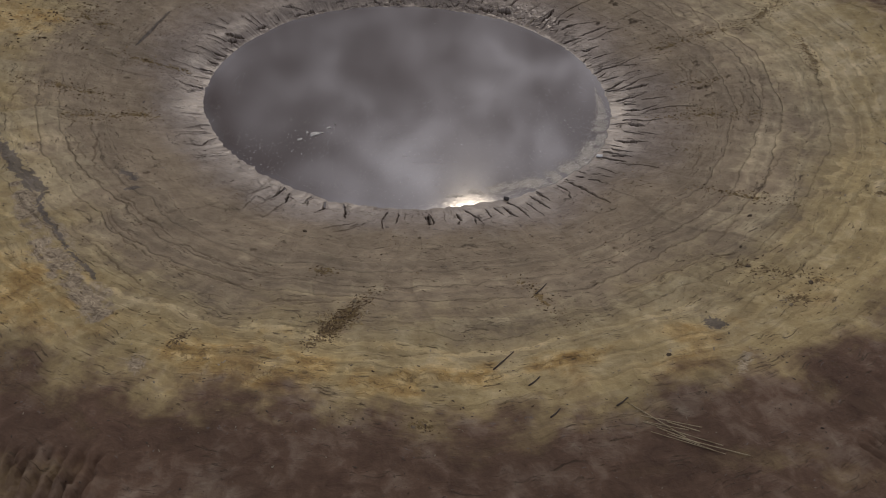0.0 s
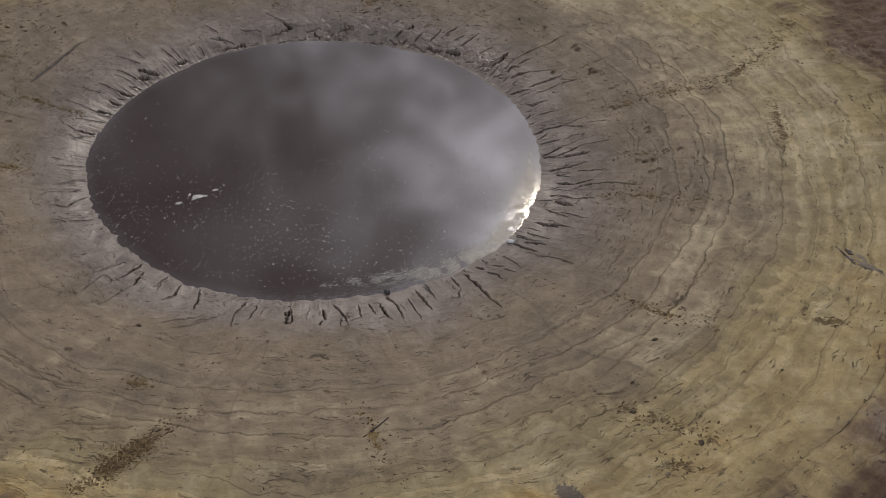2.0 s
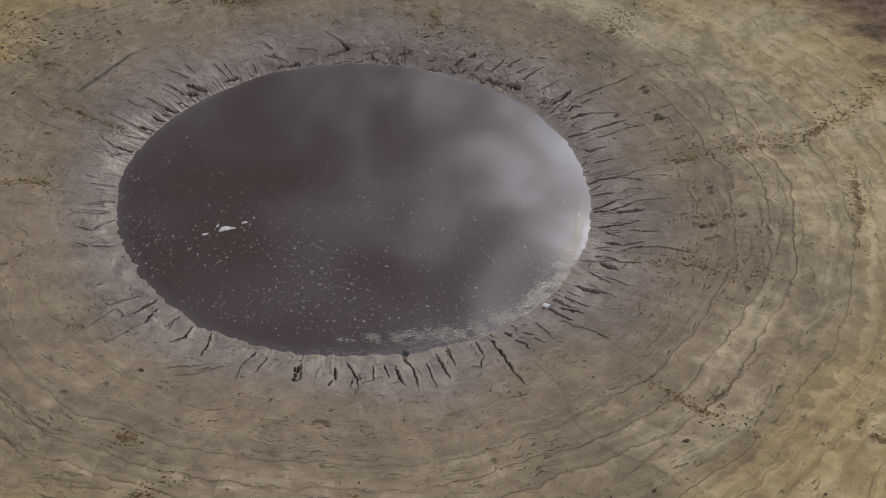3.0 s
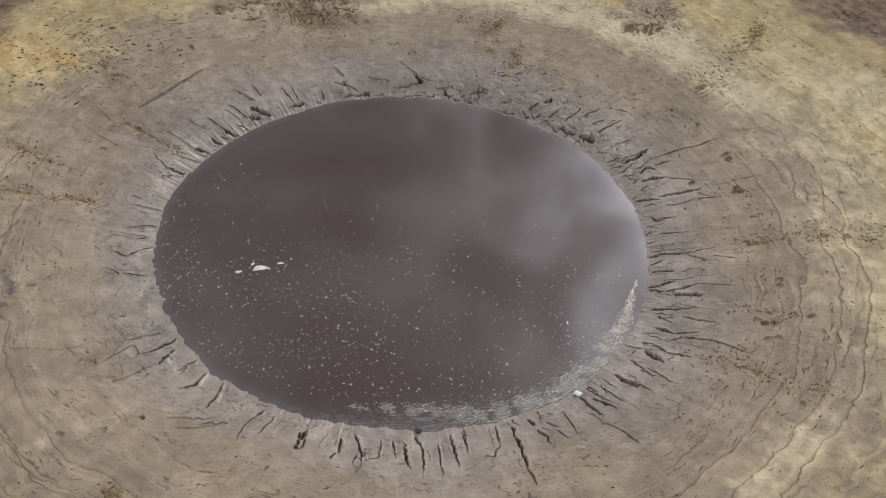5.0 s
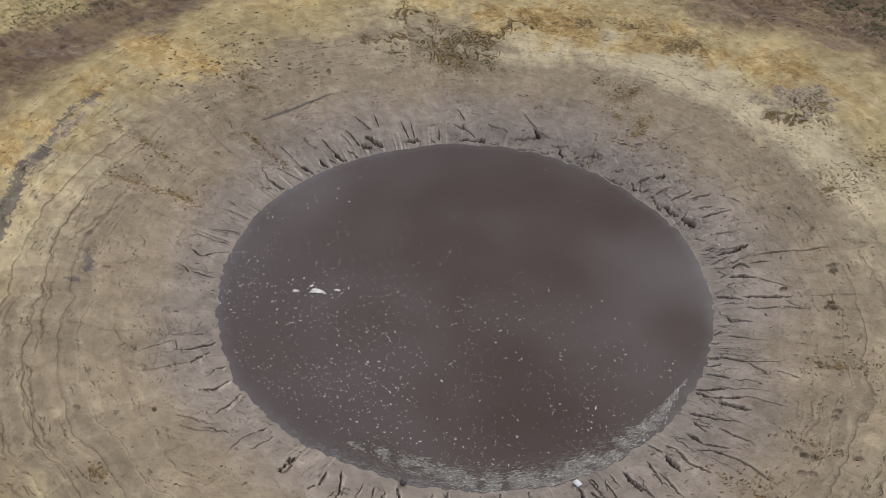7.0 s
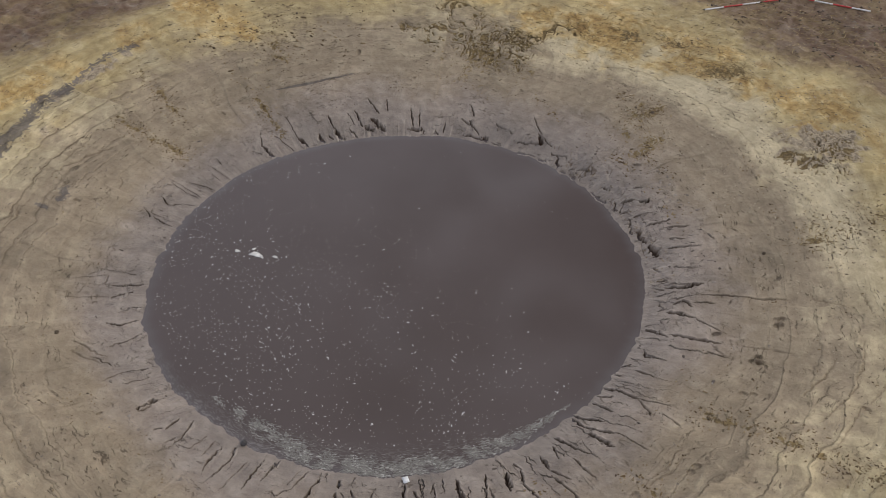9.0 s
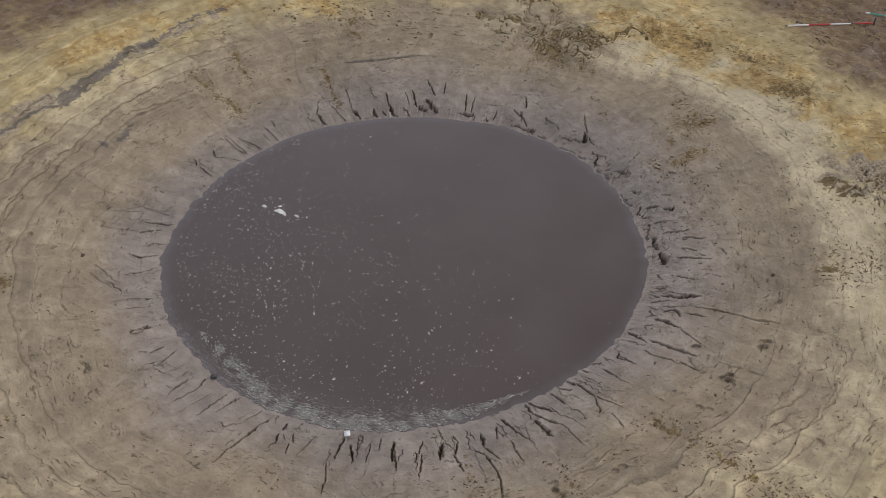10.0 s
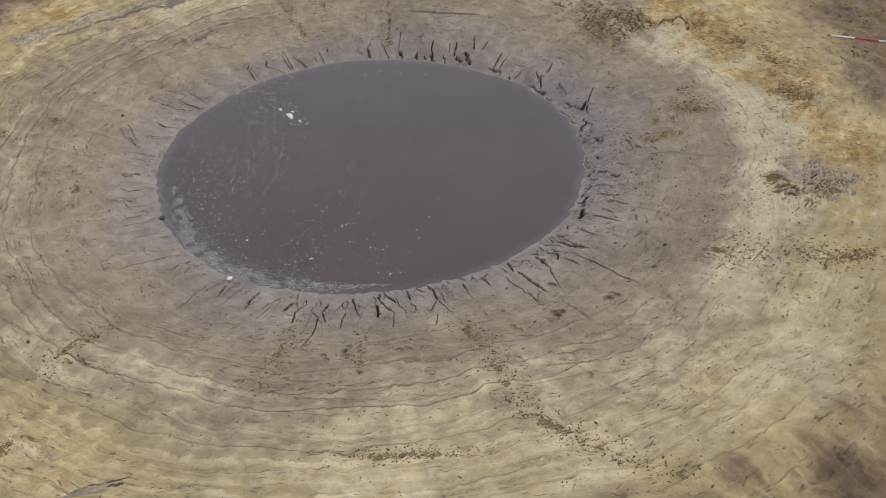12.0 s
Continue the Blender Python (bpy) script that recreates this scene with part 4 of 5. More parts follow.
        groove = (1 - smooth(np.abs(b) / w, 0.6, 1.0)) * ((a > 0) & (a < 1))
        ZG -= 0.5 * half * groove
        mark_slate = np.maximum(mark_slate, 0.85 * groove * (half > 0.02))
        # one wall of each gouge is darkened by painted shade
        CREASE_SHADE = np.maximum(CREASE_SHADE, ((a > 0) & (a < 1)) * np.clip(1 - np.abs(b + 0.8 * w) / (0.3 * w + 0.006), 0, 1) * 0.7)
    # wet clay kneaded into curls
    kneaded = np.zeros_like(DG)
    for x, y, r, s, a in ((-20.9, 14.5, 0.9, 1.7, 1.45), (-22.2, 13.8, 0.5, 1.4, 1.2), (-21.5, 16.4, 0.45, 1.8, 1.2), (-16.7, 22.2, 0.7, 1.3, 1.9)):
        kneaded = np.maximum(kneaded, blob(x, y, r, s, a))
    curl = fbm(XG * 2.1 + 1.9 * fbm(XG * 1.8, YG * 1.8, 2, 611), YG * 2.1 + 1.9 * fbm(XG * 1.8 + 9, YG * 1.8, 2, 613), 2, 617)
    curl = np.sin(curl * 15)
    ZG += 0.028 * np.clip(1.4 * kneaded, 0, 1) * (np.abs(curl) ** 0.7 * np.sign(curl))
    mark_brown = np.maximum(mark_brown, 1.3 * kneaded * smooth(-curl, -0.4, 0.6))

    # crevices round the water, big ones and hairlines: from and to (degrees), how many, length, width, depth
    for a0, a1, count, length, width, depth in ((-60, -20, 16, 0.4, 0.016, 0.05), (-20, 8, 18, 0.45, 0.018, 0.06), (8, 62, 52, 0.8, 0.016, 0.08), (62, 100, 34, 0.6, 0.026, 0.1), (100, 125, 6, 0.4, 0.018, 0.05), (-150, -120, 6, 0.34, 0.018, 0.05), (-120, -85, 8, 0.5, 0.018, 0.05), (-85, -60, 9, 0.7, 0.034, 0.11)):
        for k in range(int(count * 0.55)):
            th = radians(a0 + (a1 - a0) * (k + rng.uniform(-0.5, 1.3)) / (count * 0.55))
            size = 0.3 + 1.4 * rng.random() ** 1.8
            d0 = 0.03 + rng.random() ** 1.7 * 0.5
            slant = rng.gauss(0, 0.17)
            wide = width * (0.3 + 0.6 * rng.random() ** 2)
            gully(ZG, d0, th, length * size, wide, depth * rng.uniform(0.5, 1.4), slant, int(th * 100) + k)
            if rng.random() < 0.3:
                up = rng.uniform(0.2, 0.6) * length * size
                gully(ZG, d0 + up, th + slant * up / 5.2, length * size * 0.5, wide * 0.6, depth * 0.7, slant + rng.choice((-1, 1)) * rng.uniform(0.4, 0.9), k + 900)
    # broken blocks along the far bank: cracks that run beside the water
    for k in range(10):
        off, strength = arc(95 + k * 8, 0.12 + 0.35 * rng.random(), 95 + k * 8 + rng.uniform(2, 6), 0.12 + 0.4 * rng.random(), 500 + k)
        split = strength * np.clip(2.5 * (1 - np.abs(off) / (0.012 + 0.022 * rng.random())), 0, 1)
        ZG -= 0.16 * split
        # the splits get painted shade as well as depth
        CREASE_SHADE = np.maximum(CREASE_SHADE, split)
    # the larger crevices in the bank
    for k, (width, *corners) in enumerate(BANK_CREVICES):
        crevice(ZG, width * (1.5 if width > 0.05 else 1.0), corners, min(0.14, 0.025 + 1.6 * width), 800 + k)

    # the foot of the far bank is slumped and crumpled, and darker with seeping water
    seep = smooth(np.cos(TG - radians(115)), 0.72, 0.93) * smooth(DG, 0.02, 0.12) * (1 - smooth(DG + 0.3 * PATCH, 0.35, 0.85))
    fold = fbm(XG * 3.2 + 0.7 * PATCH, YG * 3.2, 3, 641)
    ZG += 0.03 * seep * (np.abs(fold) ** 0.6 - 0.45) + 0.012 * seep * fbm(XG * 12, YG * 12, 2, 643)
    # shade painted into the creases between the folds
    CREASE_SHADE = np.maximum(CREASE_SHADE, 0.7 * seep * (1 - smooth(np.abs(fold), 0.015, 0.06)) * smooth(GRAIN, -0.1, 0.2))
    mark_brown = np.maximum(mark_brown, 0.36 * seep * (0.8 + 0.5 * GRAIN))
    # shoe prints and knocks in the mud
    for th, d0, turn in PRINTS:
        r = float(shore_radius(np.array([radians(th)]))[0]) + d0
        for step in (-0.075, 0.08):
            dent(ZG, mark_brown, CX + r * math.cos(radians(th)) + step * math.cos(turn), CY + r * math.sin(radians(th)) + step * math.sin(turn), 0.13 if step < 0 else 0.12, 0.115, turn, 0.03)
    for k in range(110):
        d0, th = rng.uniform(1.0, 6.2), rng.uniform(-math.pi, math.pi)
        r = 4.8 + d0
        size = 0.22 + 0.75 * rng.random() ** 3
        dent(ZG, mark_brown, CX + r * math.cos(th), CY + r * math.sin(th), 0.2 * size, 0.11 * size, rng.uniform(0, 3.14), 0.045 * size)

    def ribs(x, y, turn, length, width, pitch, depth):
        """The print of a tracked machine: bars across a strip."""
        dx, dy = XG - x, YG - y
        a, b = dx * math.cos(turn) + dy * math.sin(turn), -dx * math.sin(turn) + dy * math.cos(turn)
        a = a + 0.05 * PATCH + 0.05 * GRAIN
        inside = (1 - smooth(np.abs(a), length / 2 - 0.1, length / 2 + 0.1)) * (1 - smooth(np.abs(b) + 0.1 * PATCH, width / 2 - 0.06, width / 2 + 0.06))
        return depth * inside * np.clip(2.2 * (np.abs((a / pitch) % 1 - 0.5) * 4 - 1), -1, 1) * np.clip(0.55 + 0.7 * PATCH + 0.9 * GRAIN, 0, 1.3)

    ZG += ribs(-7.5, 1.62, 0.7, 2.0, 0.9, 0.22, 0.085)
    ZG += ribs(-9.9, 25.3, 2.55, 3.4, 0.6, 0.17, 0.018)
    ZG += ribs(-23.3, 4.6, 2.2, 5.0, 3.4, 0.15, 0.022)
    ZG += ribs(-6.0, 23.4, 2.3, 2.6, 0.55, 0.17, 0.018)
    ZG += ribs(0.5, 10.7, 1.35, 2.6, 0.45, 0.13, 0.035)
    mark_wet = 1 - smooth(DG + 0.35 * PATCH + 0.3 * WARP, 0.15, 1.4)
    return (np.stack([XG, YG, ZG], -1), np.stack([zone_mud, zone_yellow, zone_orange, zone_dark], -1),
            np.stack([mark_brown, mark_grey, mark_wet, zone_pale], -1), DG + 0.25 * WARP + 0.05 * PATCH, CREASE_SHADE, mark_slate)


def ring_faces(rows, columns, first):
    i, j = np.meshgrid(np.arange(rows - 1), np.arange(columns), indexing="ij")
    jn = (j + 1) % columns
    return first + np.stack([i * columns + j, (i + 1) * columns + j, (i + 1) * columns + jn, i * columns + jn], -1).reshape(-1, 4)


def grid_mesh(name, points, *face_sets):
    """A mesh from arrays of points and of faces with four or five corners."""
    me = bpy.data.meshes.new(name)
    me.vertices.add(len(points))
    me.vertices.foreach_set("co", points.astype(np.float32).ravel())
    loops = np.concatenate([f.ravel() for f in face_sets])
    starts = np.concatenate([[0], np.cumsum(np.concatenate([np.full(len(f), f.shape[1]) for f in face_sets]))[:-1]])
    me.loops.add(len(loops))
    me.loops.foreach_set("vertex_index", loops.astype(np.int32))
    me.polygons.add(len(starts))
    me.polygons.foreach_set("loop_start", starts.astype(np.int32))
    me.polygons.foreach_set("use_smooth", np.ones(len(starts), dtype=bool))
    me.update(calc_edges=True)
    return me


# one sheet: a fine ring by the water, stitched to a coarser one that runs out to the horizon
COLS_OUT = 2200
COLS_IN = 2 * COLS_OUT
D_IN = np.concatenate([np.linspace(-0.6, -0.06, 6), np.linspace(-0.045, 1.0, 96), np.linspace(1.016, 1.7, 44)])
D_OUT = np.concatenate([np.arange(1.7, 4.8, 0.02), np.arange(4.8, 6.6, 0.03), np.arange(6.6, 11.5, 0.09), 11.5 * 1.13 ** np.arange(0, 32)])
inner, outer = shape_sheet(D_IN, COLS_IN), shape_sheet(D_OUT, COLS_OUT)
n_in = len(D_IN) * COLS_IN


def both_rings(k, width):
    return np.concatenate([inner[k].reshape(-1, width), outer[k][1:].reshape(-1, width)]).astype(np.float32)


seam = np.arange(COLS_OUT)
last = (len(D_IN) - 1) * COLS_IN
stitch = np.stack([last + 2 * seam, n_in + seam, n_in + (seam + 1) % COLS_OUT, last + (2 * seam + 2) % COLS_IN, last + 2 * seam + 1], -1)
ground_mesh = grid_mesh("ground", both_rings(0, 3), ring_faces(len(D_IN), COLS_IN, 0), ring_faces(len(D_OUT) - 1, COLS_OUT, n_in), stitch)
layer = ground_mesh.attributes.new("zones", "FLOAT_COLOR", "POINT")
layer.data.foreach_set("color", both_rings(1, 4).ravel())
layer = ground_mesh.attributes.new("marks", "FLOAT_COLOR", "POINT")
layer.data.foreach_set("color", both_rings(2, 4).ravel())
layer = ground_mesh.attributes.new("shore_distance", "FLOAT", "POINT")
layer.data.foreach_set("value", both_rings(3, 1).ravel())
layer = ground_mesh.attributes.new("crease_shade", "FLOAT", "POINT")
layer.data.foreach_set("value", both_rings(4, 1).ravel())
layer = ground_mesh.attributes.new("slate", "FLOAT", "POINT")
layer.data.foreach_set("value", both_rings(5, 1).ravel())
ground_mesh.materials.append(ground_mat)
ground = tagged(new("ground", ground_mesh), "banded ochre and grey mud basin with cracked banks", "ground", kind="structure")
COLUMNS = COLS_IN
SHORE_TABLE = shore_radius(np.linspace(-math.pi, math.pi, COLS_IN, endpoint=False))


def heights(x, y):
    """Heights of the finished ground sheet at arrays of places."""
    x, y = np.atleast_1d(np.asarray(x, float)), np.atleast_1d(np.asarray(y, float))
    c = ((np.arctan2(y - CY, x - CX) + math.pi) / (2 * math.pi) * COLS_IN).astype(int) % COLS_IN
    d = np.hypot(x - CX, y - CY) - SHORE_TABLE[c]
    found = []
    for rows, z, col in ((D_IN, inner[0][:, :, 2], c), (D_OUT, outer[0][:, :, 2], c // 2)):
        r = np.clip(np.searchsorted(rows, d), 1, len(rows) - 1)
        f = np.clip((d - rows[r - 1]) / (rows[r] - rows[r - 1]), 0, 1)
        found.append(z[r - 1, col] * (1 - f) + z[r, col] * f)
    return np.where(d < 1.7, found[0], found[1])


def ground_height(x, y):
    return float(heights(x, y)[0])


# ---------------------------------------------------------------- water
W_COLS, W_RINGS = 360, 60
w_d = np.concatenate([np.linspace(-5.6, -1.4, 16), np.linspace(-1.3, 0.25, W_RINGS - 16)])
w_th = np.linspace(-math.pi, math.pi, W_COLS, endpoint=False)
wd, wth = np.meshgrid(w_d, w_th, indexing="ij")
wr = np.maximum(shore_radius(w_th)[None, :] + wd, 0.01)
wx, wy = CX + wr * np.cos(wth), CY + wr * np.sin(wth)
wi, wj = np.meshgrid(np.arange(W_RINGS - 1), np.arange(W_COLS), indexing="ij")
wn = (wj + 1) % W_COLS
wq = np.stack([wi * W_COLS + wj, (wi + 1) * W_COLS + wj, (wi + 1) * W_COLS + wn, wi * W_COLS + wn], -1).reshape(-1, 4)
water_mesh = grid_mesh("water", np.stack([wx, wy, 0 * wx], -1).reshape(-1, 3), wq)
film_edge = -0.12 - 0.3 * smooth(np.cos(wth - radians(4)), 0.8, 1.0)
film = smooth(wd, film_edge - 0.3, film_edge + 0.15) * smooth(np.cos(wth + radians(7)), 0.66, 0.92)
layer = water_mesh.attributes.new("film", "FLOAT", "POINT")
layer.data.foreach_set("value", film.astype(np.float32).ravel())
layer = water_mesh.attributes.new("drift", "FLOAT_VECTOR", "POINT")
layer.data.foreach_set("vector", np.stack([np.cos(wth) * 40, np.sin(wth) * 40, wd * 24], -1).astype(np.float32).ravel())
layer = water_mesh.attributes.new("edge_fringe", "FLOAT", "POINT")
layer.data.foreach_set("value", (smooth(wd, -0.3, 0.03) ** 1.5).astype(np.float32).ravel())
water_mesh.materials.append(water_mat)
water = tagged(new("water", water_mesh), "still murky brown water mirroring the cloudy sky", "water", kind="structure")

# ---------------------------------------------------------------- things


def bm_mesh(name, bm, mat, smooth_faces=False):
    me = bpy.data.meshes.new(name)
    if smooth_faces:
        for f in bm.faces:
            f.smooth = True
    bm.to_mesh(me)
    bm.free()
    me.materials.append(mat)
    return me


def part(name, bm, mat, parent, label="", smooth_faces=False):
    """One mesh object under a thing."""
    ob = new(name, bm_mesh(name, bm, mat, smooth_faces))
    ob.parent = parent
    return tagged(ob, label)


def rod_bm(a, b, radius, sides=10):
    """A round bar from a to b with softened ends."""
    a, b = Vector(a), Vector(b)
    bm = bmesh.new()
    axis = b - a
    m = Matrix.Translation((a + b) / 2) @ axis.to_track_quat("Z", "Y").to_matrix().to_4x4()
    bmesh.ops.create_cone(bm, cap_ends=True, segments=sides, radius1=radius, radius2=radius, depth=axis.length, matrix=m)
    bmesh.ops.bevel(bm, geom=[e for e in bm.edges if len(e.link_faces) == 2 and any(len(f.verts) > 4 for f in e.link_faces)], offset=radius * 0.25, segments=1, affect="EDGES")
    return bm


def surveying_rod(x0, y0, x1, y1, bands, first_white, label):
    """A banded pole that lies on the ground."""
    z0, z1 = ground_height(x0, y0) + 0.045, ground_height(x1, y1) + 0.045
    mid = [ground_height(x0 + (x1 - x0) * u, y0 + (y1 - y0) * u) - (z0 + (z1 - z0) * u) + 0.02 for u in (0.2, 0.4, 0.6, 0.8)]
    lift = max(0, max(mid))
    root = tagged(new("surveying_rod"), label, "surveying rod", "rods lying outside the basin")
    root.location = (x0, y0, z0 - 0.025 + lift)
    end = Vector((x1 - x0, y1 - y0, z1 - z0))
    for k in range(bands):
        white = (k % 2 == 0) == first_white
        a, b = end * (k / bands), end * ((k + 1) / bands)
        part("band", rod_bm(a + Vector((0, 0, 0.025)), b + Vector((0, 0, 0.025)), 0.02), white_paint if white else red_paint, root, "white painted band" if white else "red painted band", True)
    tip = end.normalized() * 0.07
    part("tip", rod_bm(Vector((0, 0, 0.025)) - tip, Vector((0, 0, 0.025)), 0.013), stone_mat, root, "dark steel tip", True)
    return root


surveying_rod(-22.38, 20.1, -23.46, 22.15, 4, True, "red and white banded surveying rod lying on dark soil")
surveying_rod(-23.6, 22.62, -23.17, 24.48, 4, False, "red and white banded surveying rod lying on churned dark soil")

post_x, post_y = -23.72, 22.75
post_z = ground_height(post_x, post_y)
marker = tagged(new("marker_post"), "upright red and white marker post standing in dark soil", "post")
marker.location = (post_x, post_y, post_z - 0.05)
for k in range(4):
    part("band", rod_bm((0, 0, 0.3 * k), (0, 0, 0.3 * k + 0.3), 0.02), white_paint if k % 2 == 0 else red_paint, marker, "white painted band" if k % 2 == 0 else "red painted band", True)

g0, g1 = Vector((-23.98, 22.1, 0)), Vector((-23.95, 23.45, 0))
g0.z, g1.z = ground_height(g0.x, g0.y) + 0.05, ground_height(g1.x, g1.y) + 0.05
green_rod = tagged(new("green_rod"), "thin green painted rod lying beside the banded rods", "rod")
green_rod.location = g0
part("shaft", rod_bm((0, 0, 0), g1 - g0, 0.018), green_paint, green_rod, "", True)
part("end_cap", rod_bm((g1 - g0).normalized() * -0.12, (0, 0, 0), 0.02), white_paint, green_rod, "pale end cap", True)
peg = new("ground_peg", bm_mesh("ground_peg", rod_bm((0, 0, -0.08), (0.02, 0, 0.2), 0.022, 8), stone_mat, True))
peg.location = (-23.52, 22.2, ground_height(-23.52, 22.2))
tagged(peg, "short dark peg driven into the soil", "peg")


def white_box(x, y):
    """A flat plastic tub with a lipped lid, washed up on the bank."""
    root = tagged(new("plastic_tub"), "small white plastic tub lying at the muddy water's edge", "plastic tub")
    d, th = polar(np.array([x]), np.array([y]))
    root.matrix_world = pose(x, y, ground_height(x, y) + 0.004, 4, -9, 25) @ Matrix.Scale(0.66, 4)
    bm = bmesh.new()
    bmesh.ops.create_cube(bm, size=1, matrix=Matrix.LocRotScale((0, 0, 0.018), None, (0.18, 0.13, 0.036)))
    for v in bm.verts:
        if v.co.z < 0.01:
            v.co.x *= 0.88
            v.co.y *= 0.86
    bmesh.ops.bevel(bm, geom=bm.edges[:], offset=0.006, segments=2, affect="EDGES")
    part("body", bm, white_plastic, root, "", True)
    bm = bmesh.new()
    bmesh.ops.create_cube(bm, size=1, matrix=Matrix.LocRotScale((0, 0, 0.042), None, (0.195, 0.145, 0.012)))
    bmesh.ops.bevel(bm, geom=bm.edges[:], offset=0.005, segments=2, affect="EDGES")
    part("lid", bm, white_plastic, root, "white lipped lid", True)


white_box(-7.67, 14.37)


def lump_bm(sx, sy, sz, seed, rough=0.25, levels=2):
    """An uneven lump that stands on z = 0."""
    bm = bmesh.new()
    bmesh.ops.create_icosphere(bm, subdivisions=levels, radius=1.0)
    off = Vector((seed * 3.7, seed * 1.3, seed * 2.1))
    for v in bm.verts:
        k = 1 + rough * 1.6 * noise.noise(v.co * 1.3 + off) + rough * 0.8 * noise.noise(v.co * 3.1 + off)
        v.co = Vector((v.co.x * sx * k, v.co.y * sy * k, v.co.z * sz * k))
        if v.co.z < -0.3 * sz:
            v.co.z = -0.3 * sz
    return bm


# rafts of dry foam that float on the water
for k, (x, y, sx, sy, turn) in enumerate(((-12.69, 10.73, 0.12, 0.055, 1.45), (-12.74, 10.36, 0.055, 0.03, 1.3), (-12.67, 11.13, 0.055, 0.03, 1.2), (-12.62, 10.88, 0.045, 0.025, 0.6), (-12.7, 11.34, 0.022, 0.014, 0.3), (-12.85, 10.66, 0.04, 0.022, 2.2))):
    foam = new("foam_patch", bm_mesh("foam_patch", lump_bm(sx, sy, 0.016, k + 2, 0.45, 3), foam_mat, True))
    foam.matrix_world = pose(x, y, 0.003, 0, 0, math.degrees(turn))
    tagged(foam, "patch of dry white foam floating on the murky water" if k == 0 else "small scrap of white foam floating on the water", "foam", "foam patches on the water")

stone = new("shore_stone", bm_mesh("shore_stone", lump_bm(0.06, 0.045, 0.04, 9, 0.3, 3), stone_mat, True))
stone.matrix_world = pose(-8.05, 11.78, 0.02, 0, 0, 30)
tagged(stone, "dark wet stone at the water's edge", "stone")

things_rng = random.Random(21)
roll_rng = random.Random(77)


def place(d, deg):
    th = radians(deg)
    r = SHORE_TABLE[int((deg + 180) / 360 * COLUMNS) % COLUMNS] + d
    return CX + r * math.cos(th), CY + r * math.sin(th)


# larger clods, one by one
CLODS = [(5.7, -43), (6.4, -43), (5.2, -64), (3.5, -50), (5.8, -23), (5.65, -6), (5.8, -10), (4.2, -5), (4.3, -2), (3.8, 1), (2.3, 98), (3.2, 100), (3.7, 101), (2.7, 138), (2.4, 135), (2.6, 141), (4.5, 69), (4.9, 64), (1.8, 57), (2.0, 59), (3.4, -149), (2.9, -148), (3.1, -160), (4.4, 137), (3.3, 172), (2.6, 173), (5.6, 103), (5.9, 97)]
while len(CLODS) < 44:
    CLODS.append((1.2 + 5.4 * things_rng.random(), things_rng.uniform(-180, 180)))
clod_meshes = [bm_mesh("soil_clod", lump_bm(0.05, 0.036, 0.026, k + 30, 0.4, 2), clod_mat if k % 3 else clay_clod_mat, False) for k in range(8)]
for k, (d, deg) in enumerate(CLODS):
    x, y = place(d, deg)
    size = 0.4 + 0.7 * things_rng.random() ** 2
    clod = new("soil_clod", clod_meshes[k % 8])
    clod.matrix_world = pose(x, y, ground_height(x, y) + 0.003, 0, 0, things_rng.uniform(0, 360)) @ Matrix.Scale(size, 4)
    tagged(clod, "dark crumbly clod of soil lying on the mud" if k % 8 % 3 else "pale clay clod lying on the mud", "clod", "clods scattered on the slope")


def island_material(name, *stops, rough=0.85):
    m, t = material(name)
    rnd = node(t, "ShaderNodeNewGeometry").outputs["Random Per Island"]
    tone = ramp(t, rnd, *stops)
    finish(t, tone, rough)
    return m


crumb_mat = island_material("crumbs", (0.0, (0.068, 0.041, 0.019)), (0.5, (0.155, 0.101, 0.047)), (1.0, (0.3, 0.222, 0.122)))
litter_mat = island_material("dry_litter", (0.0, (0.14, 0.09, 0.04)), (0.6, (0.3, 0.21, 0.09)), (1.0, (0.5, 0.39, 0.2)))
topsoil_mat = island_material("topsoil_crumbs", (0.0, (0.048, 0.033, 0.023)), (0.6, (0.11, 0.08, 0.055)), (1.0, (0.28, 0.24, 0.17)))
fleck_island = island_material("float_flecks", (0.0, (0.24, 0.21, 0.18)), (0.45, (0.42, 0.39, 0.35)), (1.0, (0.8, 0.78, 0.74)))


def joined(name, points, faces, mat, label, category):
    me = bpy.data.meshes.new(name)
    me.from_pydata(points, [], faces)
    me.materials.append(mat)
    return tagged(new(name, me), label, category, kind="stuff")


OCT = ((1, 0, 0), (0, 1, 0), (-1, 0, 0), (0, -1, 0), (0, 0, 1), (0, 0, -0.5))
OCT_F = ((0, 1, 4), (1, 2, 4), (2, 3, 4), (3, 0, 4), (1, 0, 5), (2, 1, 5), (3, 2, 5), (0, 3, 5))


def lump_shape(level):
    """A ball of few faces, to be pulled into crumbs."""
    bm = bmesh.new()
    bmesh.ops.create_icosphere(bm, subdivisions=level, radius=1.0)
    bm.verts.index_update()
    shape = np.array([v.co[:] for v in bm.verts]), np.array([[v.index for v in f.verts] for f in bm.faces])
    bm.free()
    return shape


BALL_SMALL, BALL_LARGE = (np.array(OCT, float), np.array(OCT_F)), lump_shape(1)


